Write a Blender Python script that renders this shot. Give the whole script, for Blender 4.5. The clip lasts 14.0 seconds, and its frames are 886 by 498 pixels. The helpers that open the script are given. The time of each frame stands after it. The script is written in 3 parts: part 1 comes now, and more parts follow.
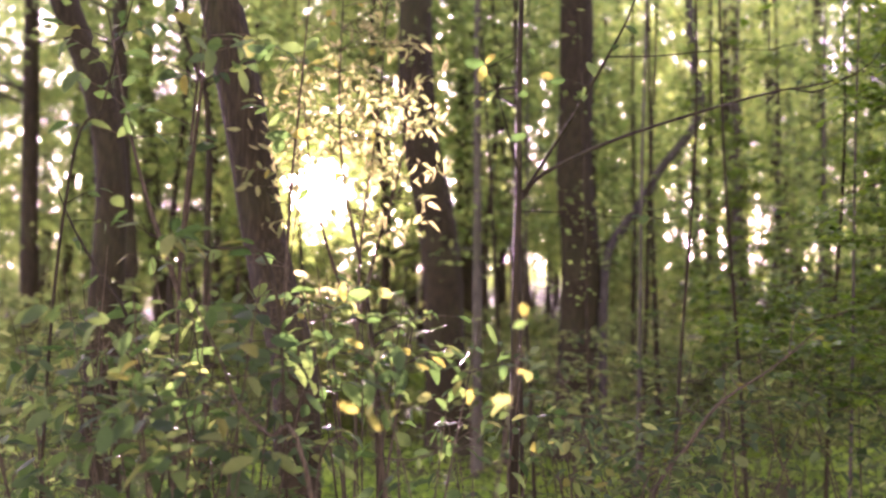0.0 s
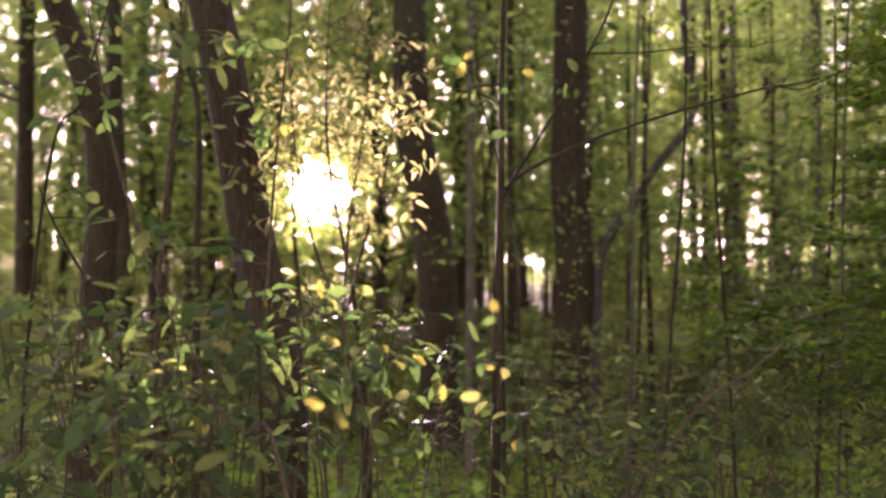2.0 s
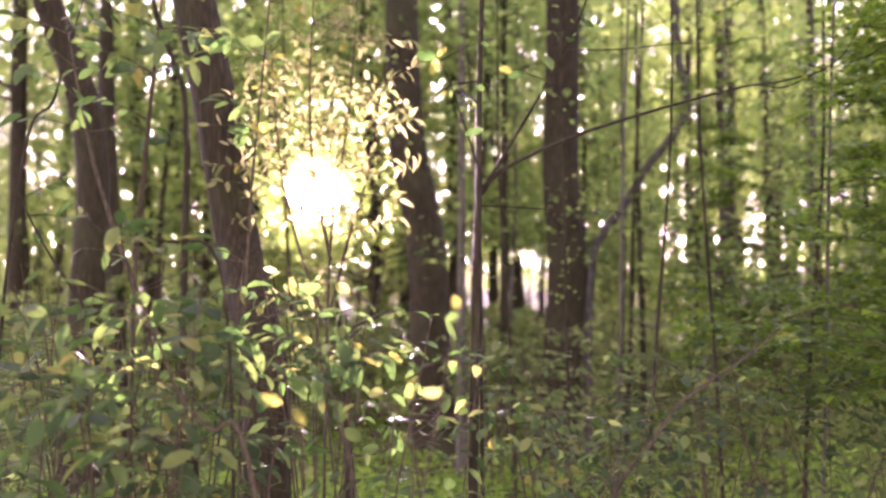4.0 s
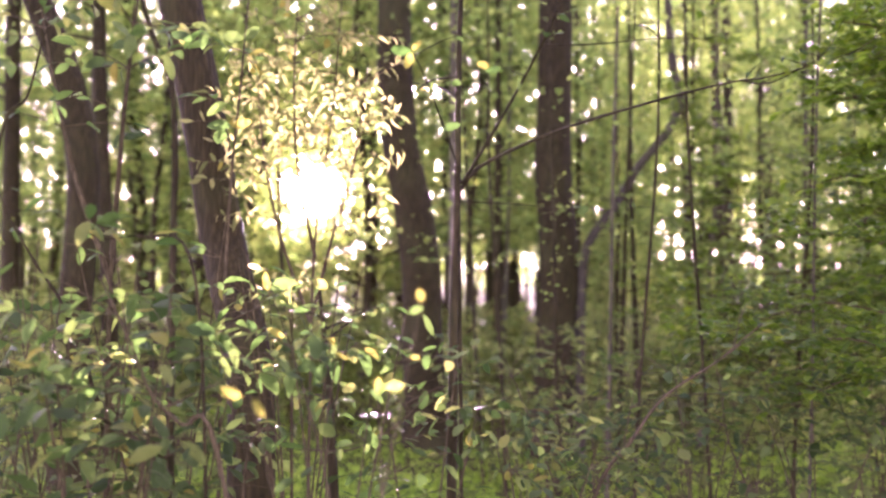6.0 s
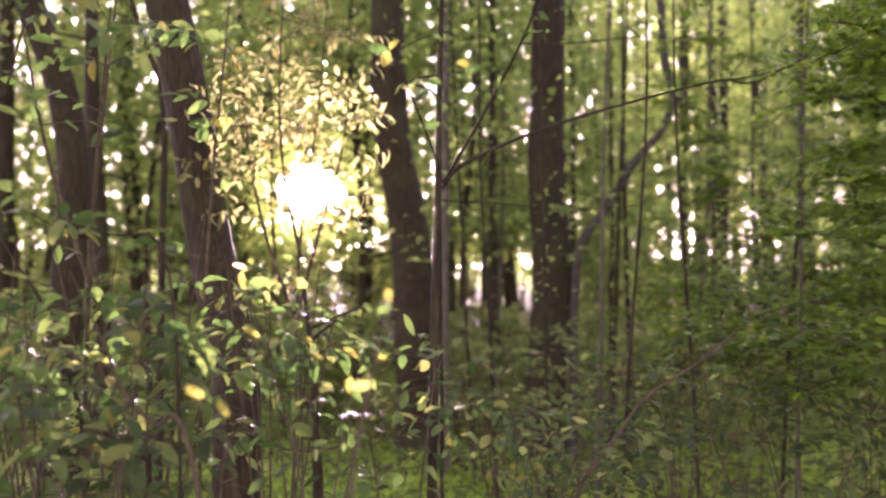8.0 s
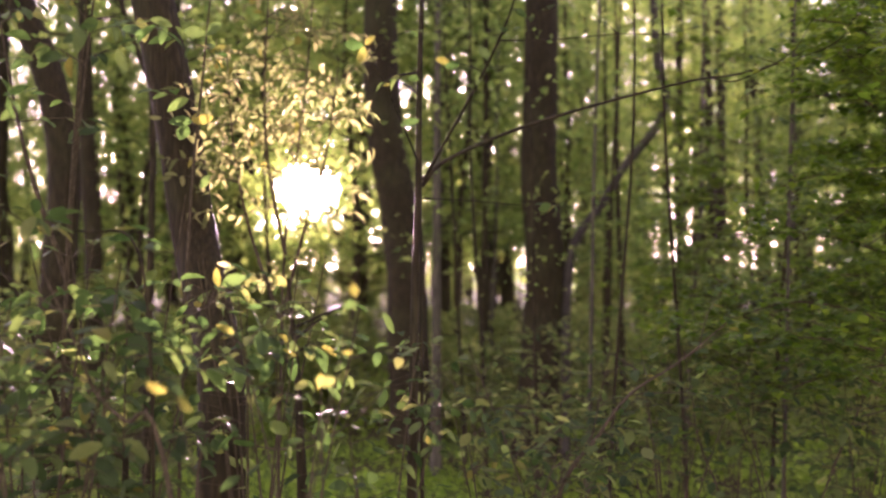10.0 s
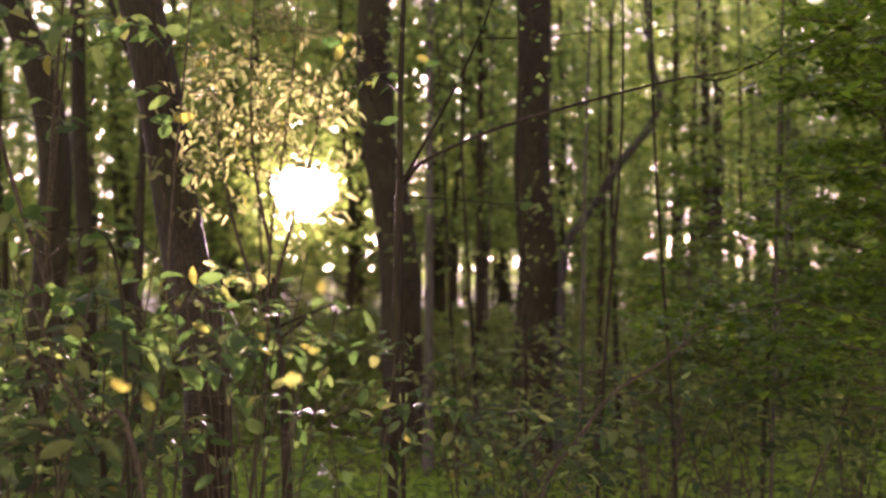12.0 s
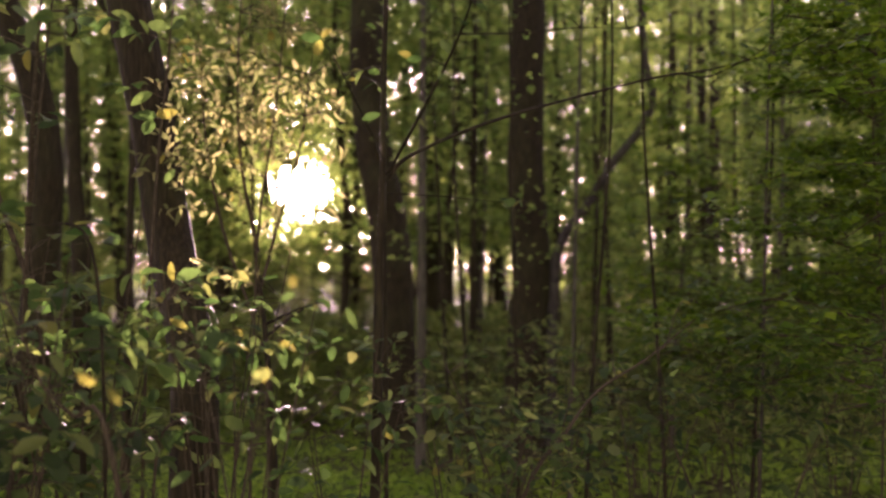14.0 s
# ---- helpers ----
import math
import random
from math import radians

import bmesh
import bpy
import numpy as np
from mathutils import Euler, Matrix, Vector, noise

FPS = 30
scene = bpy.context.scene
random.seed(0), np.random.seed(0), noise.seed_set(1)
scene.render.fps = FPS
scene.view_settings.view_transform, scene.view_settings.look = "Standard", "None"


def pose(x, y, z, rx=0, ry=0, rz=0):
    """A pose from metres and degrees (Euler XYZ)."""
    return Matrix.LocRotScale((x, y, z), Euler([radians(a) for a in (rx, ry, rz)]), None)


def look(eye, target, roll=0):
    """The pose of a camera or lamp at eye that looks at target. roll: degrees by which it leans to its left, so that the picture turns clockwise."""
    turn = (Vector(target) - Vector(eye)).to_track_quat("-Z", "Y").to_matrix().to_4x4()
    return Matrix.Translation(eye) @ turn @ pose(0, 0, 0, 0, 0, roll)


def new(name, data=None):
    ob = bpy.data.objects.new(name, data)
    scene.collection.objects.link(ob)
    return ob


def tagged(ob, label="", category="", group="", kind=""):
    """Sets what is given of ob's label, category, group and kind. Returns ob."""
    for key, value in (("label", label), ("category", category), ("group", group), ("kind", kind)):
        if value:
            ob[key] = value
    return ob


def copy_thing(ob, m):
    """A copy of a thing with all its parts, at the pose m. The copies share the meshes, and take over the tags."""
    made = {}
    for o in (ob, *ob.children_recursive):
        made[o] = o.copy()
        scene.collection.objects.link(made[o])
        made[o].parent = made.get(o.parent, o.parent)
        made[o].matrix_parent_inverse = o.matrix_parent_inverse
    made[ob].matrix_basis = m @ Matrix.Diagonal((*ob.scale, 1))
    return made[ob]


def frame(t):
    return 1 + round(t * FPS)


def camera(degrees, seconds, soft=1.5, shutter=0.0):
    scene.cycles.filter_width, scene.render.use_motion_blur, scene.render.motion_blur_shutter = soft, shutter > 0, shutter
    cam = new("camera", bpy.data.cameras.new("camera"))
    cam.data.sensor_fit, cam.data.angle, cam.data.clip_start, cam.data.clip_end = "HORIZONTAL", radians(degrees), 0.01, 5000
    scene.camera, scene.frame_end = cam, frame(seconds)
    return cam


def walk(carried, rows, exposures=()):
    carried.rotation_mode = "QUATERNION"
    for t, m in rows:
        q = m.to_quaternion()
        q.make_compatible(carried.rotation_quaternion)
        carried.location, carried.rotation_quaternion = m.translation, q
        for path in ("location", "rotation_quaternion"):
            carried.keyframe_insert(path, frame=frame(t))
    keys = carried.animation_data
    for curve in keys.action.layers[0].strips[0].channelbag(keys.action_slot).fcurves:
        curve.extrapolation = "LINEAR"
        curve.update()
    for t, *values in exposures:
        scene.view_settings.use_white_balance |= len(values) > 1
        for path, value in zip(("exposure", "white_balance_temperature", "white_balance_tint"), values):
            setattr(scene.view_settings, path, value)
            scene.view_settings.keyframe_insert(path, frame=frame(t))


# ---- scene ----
# stops by which the picture brightens and dims
EXPOSURES = ((0, 5.43, 6167, 79), (0.6, 5.33, 6206, 78), (1.5, 4.68, 6556, 70), (2.2, 4.73, 6536, 70), (3, 5.23, 6283, 76), (5.5, 5.73, 6120, 80), (6.2, 5.73, 6120, 80), (7.5, 5.28, 6264, 77), (8.2, 5.23, 6283, 76), (10.5, 4.71, 6575, 70), (12, 4.56, 6633, 68), (14, 4.06, 6820, 64))
SKY_STRENGTH, SUN_STRENGTH, GLOW, HAZE = 0.08, 2.5, 12.0, 1.7

# ================= camera =================
cam = camera(48.0, 14.0, soft=2.5)
cam.data.dof.use_dof, cam.data.dof.focus_distance, cam.data.dof.aperture_fstop = True, 3.4, 1.75
walk(cam, [
    (0, pose(0.0000, 0.0000, 1.5000, 90.900, 0.000, 0.000)),
    (0.5, pose(0.0138, 0.0025, 1.4982, 90.875, -0.011, -0.012)),
    (1, pose(0.0285, 0.0050, 1.4957, 90.855, -0.021, -0.020)),
    (1.5, pose(0.0434, 0.0075, 1.4940, 90.868, -0.032, -0.020)),
    (2, pose(0.0582, 0.0101, 1.4934, 90.868, -0.042, -0.025)),
    (2.5, pose(0.0742, 0.0126, 1.4936, 90.878, -0.053, -0.045)),
    (3, pose(0.0913, 0.0151, 1.4920, 90.900, -0.063, -0.066)),
    (5.5, pose(0.1792, 0.0277, 1.4738, 90.864, -0.116, -0.158)),
    (6, pose(0.1942, 0.0302, 1.4720, 90.876, -0.127, -0.168)),
    (6.5, pose(0.2079, 0.0327, 1.4710, 90.920, -0.138, -0.193)),
    (7, pose(0.2222, 0.0352, 1.4708, 90.945, -0.148, -0.225)),
    (7.5, pose(0.2370, 0.0377, 1.4704, 90.922, -0.159, -0.240)),
    (8, pose(0.2515, 0.0402, 1.4692, 90.888, -0.169, -0.266)),
    (10.5, pose(0.3285, 0.0528, 1.4582, 90.950, -0.222, -0.348)),
    (11, pose(0.3436, 0.0553, 1.4570, 90.973, -0.233, -0.360)),
    (11.5, pose(0.3574, 0.0578, 1.4560, 90.980, -0.243, -0.382)),
    (12, pose(0.3705, 0.0603, 1.4537, 90.972, -0.254, -0.403)),
    (12.5, pose(0.3833, 0.0629, 1.4509, 90.967, -0.265, -0.426)),
    (13, pose(0.3957, 0.0654, 1.4490, 90.978, -0.275, -0.453)),
    (13.5, pose(0.4078, 0.0679, 1.4472, 90.965, -0.286, -0.483)),
    (14, pose(0.4200, 0.0704, 1.4445, 90.945, -0.296, -0.512)),
], EXPOSURES)

# ================= light =================
SUN = Vector((-515.0, 4000.0, 302.0)).normalized()      # towards the sun
SUN_AZ, SUN_EL = math.atan2(SUN.x, SUN.y), math.asin(SUN.z)
world = bpy.data.worlds.new("evening_sky")
scene.world = world
world.use_nodes = True
wn, wl = world.node_tree.nodes, world.node_tree.links
wn.clear()
w_out = wn.new("ShaderNodeOutputWorld")
w_sky = wn.new("ShaderNodeTexSky")
w_sky.sky_type = "NISHITA"
w_sky.sun_disc = False
w_sky.sun_elevation, w_sky.sun_rotation = SUN_EL, SUN_AZ
w_sky.air_density, w_sky.dust_density, w_sky.ozone_density = 1.0, 1.5, 1.0
w_bg = wn.new("ShaderNodeBackground")
w_bg.inputs["Strength"].default_value = SKY_STRENGTH
# thin evening haze takes most of the colour out of the sky
w_hue = wn.new("ShaderNodeHueSaturation")
w_hue.inputs["Saturation"].default_value = 0.5
wl.new(w_sky.outputs[0], w_hue.inputs["Color"])
wl.new(w_hue.outputs[0], w_bg.inputs["Color"])
# the sun's disc and the bright hazy sky close round it
w_tc = wn.new("ShaderNodeTexCoord")
w_dot = wn.new("ShaderNodeVectorMath")
w_dot.operation = "DOT_PRODUCT"
w_dot.inputs[1].default_value = SUN
wl.new(w_tc.outputs["Generated"], w_dot.inputs[0])
w_ac = wn.new("ShaderNodeMath")
w_ac.operation = "ARCCOSINE"
wl.new(w_dot.outputs["Value"], w_ac.inputs[0])
w_map = wn.new("ShaderNodeMapRange")
w_map.inputs["From Min"].default_value, w_map.inputs["From Max"].default_value = 0.0, radians(24)
w_map.inputs["To Min"].default_value, w_map.inputs["To Max"].default_value = 1.0, 0.0
wl.new(w_ac.outputs[0], w_map.inputs["Value"])
w_pow = wn.new("ShaderNodeMath")
w_pow.operation = "POWER"
w_pow.inputs[1].default_value = 6.0
wl.new(w_map.outputs[0], w_pow.inputs[0])
w_mul = wn.new("ShaderNodeMath")
w_mul.operation = "MULTIPLY"
w_mul.inputs[1].default_value = GLOW
wl.new(w_pow.outputs[0], w_mul.inputs[0])
w_glow = wn.new("ShaderNodeBackground")
w_glow.inputs["Color"].default_value = (1.0, 0.92, 0.80, 1)
wl.new(w_mul.outputs[0], w_glow.inputs["Strength"])
# the wide pale haze on the sun's side of the sky
w_wide = wn.new("ShaderNodeMapRange")
w_wide.inputs["From Min"].default_value, w_wide.inputs["From Max"].default_value = 0.0, radians(42)
w_wide.inputs["To Min"].default_value, w_wide.inputs["To Max"].default_value = 1.0, 0.0
wl.new(w_ac.outputs[0], w_wide.inputs["Value"])
w_wpow = wn.new("ShaderNodeMath")
w_wpow.operation = "POWER"
w_wpow.inputs[1].default_value = 2.0
wl.new(w_wide.outputs[0], w_wpow.inputs[0])
w_wmul = wn.new("ShaderNodeMath")
w_wmul.operation = "MULTIPLY"
w_wmul.inputs[1].default_value = HAZE
wl.new(w_wpow.outputs[0], w_wmul.inputs[0])
w_haze = wn.new("ShaderNodeBackground")
w_haze.inputs["Color"].default_value = (1.0, 0.95, 0.86, 1)
wl.new(w_wmul.outputs[0], w_haze.inputs["Strength"])
w_add, w_sum = wn.new("ShaderNodeAddShader"), wn.new("ShaderNodeAddShader")
wl.new(w_bg.outputs[0], w_add.inputs[0])
wl.new(w_glow.outputs[0], w_add.inputs[1])
wl.new(w_add.outputs[0], w_sum.inputs[0])
wl.new(w_haze.outputs[0], w_sum.inputs[1])
wl.new(w_sum.outputs[0], w_out.inputs["Surface"])

sun_data = bpy.data.lights.new("sun", "SUN")
sun_data.energy, sun_data.angle, sun_data.color = SUN_STRENGTH, radians(0.55), (1.0, 0.90, 0.74)
sun = new("sun", sun_data)
sun.matrix_world = look(SUN * 60, (0, 0, 0))


# ================= materials =================
def node_material(name):
    m = bpy.data.materials.new(name)
    m.use_nodes = True
    n = m.node_tree.nodes
    n.clear()
    return m, n, m.node_tree.links


def ramp(n, stops):
    r = n.new("ShaderNodeValToRGB")
    while len(r.color_ramp.elements) < len(stops):
        r.color_ramp.elements.new(0.5)
    for e, (p, c) in zip(r.color_ramp.elements, stops):
        e.position, e.color = p, (*c, 1)
    return r


def leaf_material(name, per_object, stops, glow_stops, through_share=0.42, gloss=0.6):
    """Thin living leaf: reflects from its face, and lets light through with a yellower tint."""
    m, n, l = node_material(name)
    src = n.new("ShaderNodeObjectInfo") if per_object else n.new("ShaderNodeNewGeometry")
    rnd = src.outputs["Random" if per_object else "Random Per Island"]
    face, back = ramp(n, stops), ramp(n, glow_stops)
    l.new(rnd, face.inputs[0])
    l.new(rnd, back.inputs[0])
    tc = n.new("ShaderNodeTexCoord")
    spots = n.new("ShaderNodeTexNoise")
    spots.inputs["Scale"].default_value = 3.5 if per_object else 40.0
    spots.inputs["Detail"].default_value = 3.0
    l.new(tc.outputs["Object"], spots.inputs["Vector"])
    mix = n.new("ShaderNodeMix")
    mix.data_type, mix.blend_type = "RGBA", "MULTIPLY"
    mix.inputs["Factor"].default_value = 0.7
    tone = ramp(n, ((0.3, (0.55, 0.6, 0.45)), (0.75, (1.15, 1.1, 1.0))))
    l.new(spots.outputs["Fac"], tone.inputs[0])
    l.new(face.outputs[0], mix.inputs["A"])
    l.new(tone.outputs[0], mix.inputs["B"])
    p = n.new("ShaderNodeBsdfPrincipled")
    p.inputs["Roughness"].default_value = gloss
    p.inputs["Specular IOR Level"].default_value = 0.09
    l.new(mix.outputs["Result"], p.inputs["Base Color"])
    if per_object:
        vein = n.new("ShaderNodeTexWave")
        vein.inputs["Scale"].default_value, vein.inputs["Distortion"].default_value = 2.2, 1.5
        l.new(tc.outputs["Object"], vein.inputs["Vector"])
        bump = n.new("ShaderNodeBump")
        bump.inputs["Strength"].default_value, bump.inputs["Distance"].default_value = 0.25, 0.002
        l.new(vein.outputs["Fac"], bump.inputs["Height"])
        l.new(bump.outputs[0], p.inputs["Normal"])
    t = n.new("ShaderNodeBsdfTranslucent")
    l.new(back.outputs[0], t.inputs["Color"])
    mx = n.new("ShaderNodeMixShader")
    mx.inputs[0].default_value = through_share
    l.new(p.outputs[0], mx.inputs[1])
    l.new(t.outputs[0], mx.inputs[2])
    out = n.new("ShaderNodeOutputMaterial")
    l.new(mx.outputs[0], out.inputs["Surface"])
    return m


def bark_material(name, dark, light, moss=0.3, scale=9.0):
    m, n, l = node_material(name)
    tc = n.new("ShaderNodeTexCoord")
    mp = n.new("ShaderNodeMapping")
    mp.inputs["Scale"].default_value = (scale, scale, scale * 0.16)
    l.new(tc.outputs["Object"], mp.inputs["Vector"])
    ridges = n.new("ShaderNodeTexVoronoi")
    ridges.feature = "DISTANCE_TO_EDGE"
    ridges.inputs["Scale"].default_value = 3.0
    l.new(mp.outputs[0], ridges.inputs["Vector"])
    grain = n.new("ShaderNodeTexNoise")
    grain.inputs["Scale"].default_value, grain.inputs["Detail"].default_value = 4.0, 8.0
    l.new(mp.outputs[0], grain.inputs["Vector"])
    add = n.new("ShaderNodeMath")
    add.operation = "ADD"
    l.new(ridges.outputs["Distance"], add.inputs[0])
    l.new(grain.outputs["Fac"], add.inputs[1])
    col = ramp(n, ((0.35, dark), (0.95, light)))
    l.new(add.outputs[0], col.inputs[0])
    big = n.new("ShaderNodeTexNoise")
    big.inputs["Scale"].default_value, big.inputs["Detail"].default_value = 1.7, 5.0
    l.new(tc.outputs["Object"], big.inputs["Vector"])
    mr = n.new("ShaderNodeMapRange")
    mr.inputs["From Min"].default_value, mr.inputs["From Max"].default_value = 0.5, 0.7
    mr.inputs["To Max"].default_value = moss
    l.new(big.outputs["Fac"], mr.inputs["Value"])
    mix = n.new("ShaderNodeMix")
    mix.data_type = "RGBA"
    l.new(mr.outputs[0], mix.inputs["Factor"])
    l.new(col.outputs[0], mix.inputs["A"])
    mix.inputs["B"].default_value = (0.07, 0.09, 0.025, 1)
    bump = n.new("ShaderNodeBump")
    bump.inputs["Strength"].default_value, bump.inputs["Distance"].default_value = 0.6, 0.014
    l.new(add.outputs[0], bump.inputs["Height"])
    p = n.new("ShaderNodeBsdfPrincipled")
    p.inputs["Roughness"].default_value = 0.88
    p.inputs["Specular IOR Level"].default_value = 0.2
    l.new(mix.outputs["Result"], p.inputs["Base Color"])
    l.new(bump.outputs[0], p.inputs["Normal"])
    out = n.new("ShaderNodeOutputMaterial")
    l.new(p.outputs[0], out.inputs["Surface"])
    return m


def ground_material():
    m, n, l = node_material("forest_floor")
    tc = n.new("ShaderNodeTexCoord")
    fine = n.new("ShaderNodeTexNoise")
    fine.inputs["Scale"].default_value, fine.inputs["Detail"].default_value = 14.0, 8.0
    l.new(tc.outputs["Object"], fine.inputs["Vector"])
    patch = n.new("ShaderNodeTexNoise")
    patch.inputs["Scale"].default_value, patch.inputs["Detail"].default_value = 0.45, 4.0
    l.new(tc.outputs["Object"], patch.inputs["Vector"])
    litter = ramp(n, ((0.3, (0.019, 0.0145, 0.006)), (0.7, (0.08, 0.062, 0.026))))
    green = ramp(n, ((0.3, (0.045, 0.075, 0.014)), (0.7, (0.12, 0.18, 0.03))))
    l.new(fine.outputs["Fac"], litter.inputs[0])
    l.new(fine.outputs["Fac"], green.inputs[0])
    mr = n.new("ShaderNodeMapRange")
    mr.inputs["From Min"].default_value, mr.inputs["From Max"].default_value = 0.42, 0.57
    l.new(patch.outputs["Fac"], mr.inputs["Value"])
    mix = n.new("ShaderNodeMix")
    mix.data_type = "RGBA"
    l.new(mr.outputs[0], mix.inputs["Factor"])
    l.new(litter.outputs[0], mix.inputs["A"])
    l.new(green.outputs[0], mix.inputs["B"])
    bump = n.new("ShaderNodeBump")
    bump.inputs["Strength"].default_value, bump.inputs["Distance"].default_value = 0.7, 0.04
    l.new(fine.outputs["Fac"], bump.inputs["Height"])
    p = n.new("ShaderNodeBsdfPrincipled")
    p.inputs["Roughness"].default_value = 0.95
    p.inputs["Specular IOR Level"].default_value = 0.08
    l.new(mix.outputs["Result"], p.inputs["Base Color"])
    l.new(bump.outputs[0], p.inputs["Normal"])
    out = n.new("ShaderNodeOutputMaterial")
    l.new(p.outputs[0], out.inputs["Surface"])
    return m


FACE = ((0.0, (0.026, 0.046, 0.019)), (0.4, (0.05, 0.082, 0.031)), (0.8, (0.082, 0.124, 0.042)), (1.0, (0.13, 0.16, 0.052)))
BACK = ((0.0, (0.05, 0.12, 0.022)), (0.5, (0.09, 0.175, 0.035)), (0.85, (0.16, 0.235, 0.05)), (1.0, (0.30, 0.32, 0.075)))
GFACE = ((0.0, (0.04, 0.068, 0.026)), (0.5, (0.07, 0.11, 0.042)), (1.0, (0.12, 0.155, 0.055)))
GBACK = ((0.0, (0.26, 0.40, 0.09)), (0.5, (0.38, 0.51, 0.12)), (1.0, (0.54, 0.58, 0.15)))
CFACE = ((0.0, (0.028, 0.048, 0.022)), (0.5, (0.045, 0.075, 0.030)), (1.0, (0.075, 0.105, 0.038)))
CBACK = ((0.0, (0.20, 0.34, 0.065)), (0.5, (0.30, 0.44, 0.085)), (1.0, (0.43, 0.53, 0.11)))
# sunlight through the leaf is put into this brighter, yellower copy
LIT_FACE = ((0.0, (0.12, 0.14, 0.03)), (1.0, (0.2, 0.185, 0.035)))
LIT_BACK = ((0.0, (0.24, 0.27, 0.05)), (1.0, (0.36, 0.325, 0.055)))
DFACE = ((0.0, (0.018, 0.048, 0.008)), (0.5, (0.045, 0.10, 0.013)), (1.0, (0.095, 0.17, 0.022)))
DBACK = ((0.0, (0.09, 0.20, 0.012)), (0.5, (0.18, 0.34, 0.02)), (1.0, (0.32, 0.46, 0.03)))
M_LEAF = leaf_material("leaf", True, FACE, BACK)
# pale spring leaf; glare round the sun is partly put into its tone
M_SPRING = leaf_material("leaf_spring", True, ((0.0, (0.05, 0.07, 0.02)), (1.0, (0.12, 0.13, 0.045))), ((0.0, (0.13, 0.17, 0.05)), (0.6, (0.29, 0.31, 0.10)), (1.0, (0.46, 0.42, 0.17))), 0.5)
M_SPRINGJOIN = leaf_material("foliage_spring", False, ((0.0, (0.05, 0.07, 0.02)), (1.0, (0.12, 0.13, 0.045))), ((0.0, (0.13, 0.17, 0.05)), (0.6, (0.29, 0.31, 0.10)), (1.0, (0.46, 0.42, 0.17))), 0.5)
M_LIT_YELLOW = leaf_material("leaf_yellow", True, LIT_FACE, LIT_BACK)
M_DARK = leaf_material("leaf_deep_green", True, DFACE, DBACK, 0.4, 0.42)
M_FOLIAGE = leaf_material("foliage", False, GFACE, GBACK, 0.58)
M_CROWN = leaf_material("crown_foliage", False, CFACE, CBACK, 0.62, 0.6)
M_HERB = leaf_material("herb", False, ((0.0, (0.09, 0.18, 0.02)), (1.0, (0.17, 0.29, 0.04))), ((0.0, (0.28, 0.48, 0.05)), (1.0, (0.45, 0.62, 0.08))), 0.5, 0.6)
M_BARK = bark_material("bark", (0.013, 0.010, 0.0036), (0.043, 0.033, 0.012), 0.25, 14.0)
M_BARK_GREY = bark_material("bark_grey", (0.03, 0.026, 0.018), (0.085, 0.075, 0.055), 0.3, 14.0)
M_BARK_PALE = bark_material("bark_pale", (0.04, 0.036, 0.022), (0.115, 0.105, 0.066), 0.45, 12.0)
M_TWIG = bark_material("twig_bark", (0.032, 0.025, 0.012), (0.115, 0.088, 0.045), 0.1, 40.0)
M_GROUND = ground_material()


# ================= helpers for shapes =================
def ground_z(x, y):
    drop = -0.38 * min(1.0, max(0.0, (y - 2.0) / 5.0))
    near = max(0.0, 1.0 - math.hypot(x, y) / 120.0)
    return drop + near * 0.16 * noise.noise(Vector((x * 0.35, y * 0.35, 3.1)))


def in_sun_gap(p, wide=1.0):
    """The opening in the leaves, cleared to fit the moving camera's view of the low sun."""
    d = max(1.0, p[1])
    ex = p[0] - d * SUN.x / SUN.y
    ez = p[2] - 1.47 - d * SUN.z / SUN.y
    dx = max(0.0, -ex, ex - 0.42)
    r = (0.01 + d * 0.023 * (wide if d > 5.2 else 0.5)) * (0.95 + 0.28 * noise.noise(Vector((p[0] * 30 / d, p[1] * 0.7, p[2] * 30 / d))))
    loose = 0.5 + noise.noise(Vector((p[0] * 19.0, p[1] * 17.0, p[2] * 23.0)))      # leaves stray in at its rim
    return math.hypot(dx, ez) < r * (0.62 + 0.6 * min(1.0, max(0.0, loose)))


def mesh_from(name, verts, faces, material, smooth=True):
    me = bpy.data.meshes.new(name)
    me.from_pydata([tuple(v) for v in verts], [], faces)
    if smooth:
        me.polygons.foreach_set("use_smooth", [True] * len(me.polygons))
    me.materials.append(material)
    me.update()
    return me


def part(name, me, parent, label="", m=None, kind=""):
    ob = new(name, me)
    ob.parent = parent
    if m is not None:
        ob.matrix_basis = m
    return tagged(ob, label, kind=kind)


def thing(name, at, label, category, group="", kind=""):
    ob = new(name)
    ob.empty_display_size = 0.2
    ob.location = at
    return tagged(ob, label, category, group, kind)


def curve_points(pts, steps):
    """A smooth line through the points."""
    q = [Vector(p) for p in pts]
    q = [q[0] * 2 - q[1]] + q + [q[-1] * 2 - q[-2]]
    out = []
    for i in range(1, len(q) - 2):
        a, b, c, d = q[i - 1:i + 3]
        for k in range(steps):
            t = k / steps
            out.append(0.5 * (2 * b + (c - a) * t + (2 * a - 5 * b + 4 * c - d) * t * t + (3 * b - a - 3 * c + d) * t ** 3))
    out.append(q[-2])
    return out


def tube(pts, radii, sides=8, rough=0.0, seed=0.0):
    """Vertices and faces of a closed tapered tube along pts."""
    verts, faces = [], []
    up = Vector((0.3, 0.9, 0.1)).normalized()
    for i, p in enumerate(pts):
        d = (pts[min(i + 1, len(pts) - 1)] - pts[max(i - 1, 0)]).normalized()
        a = d.cross(up).normalized() if abs(d.dot(up)) < 0.98 else d.cross(Vector((1, 0, 0))).normalized()
        b = d.cross(a)
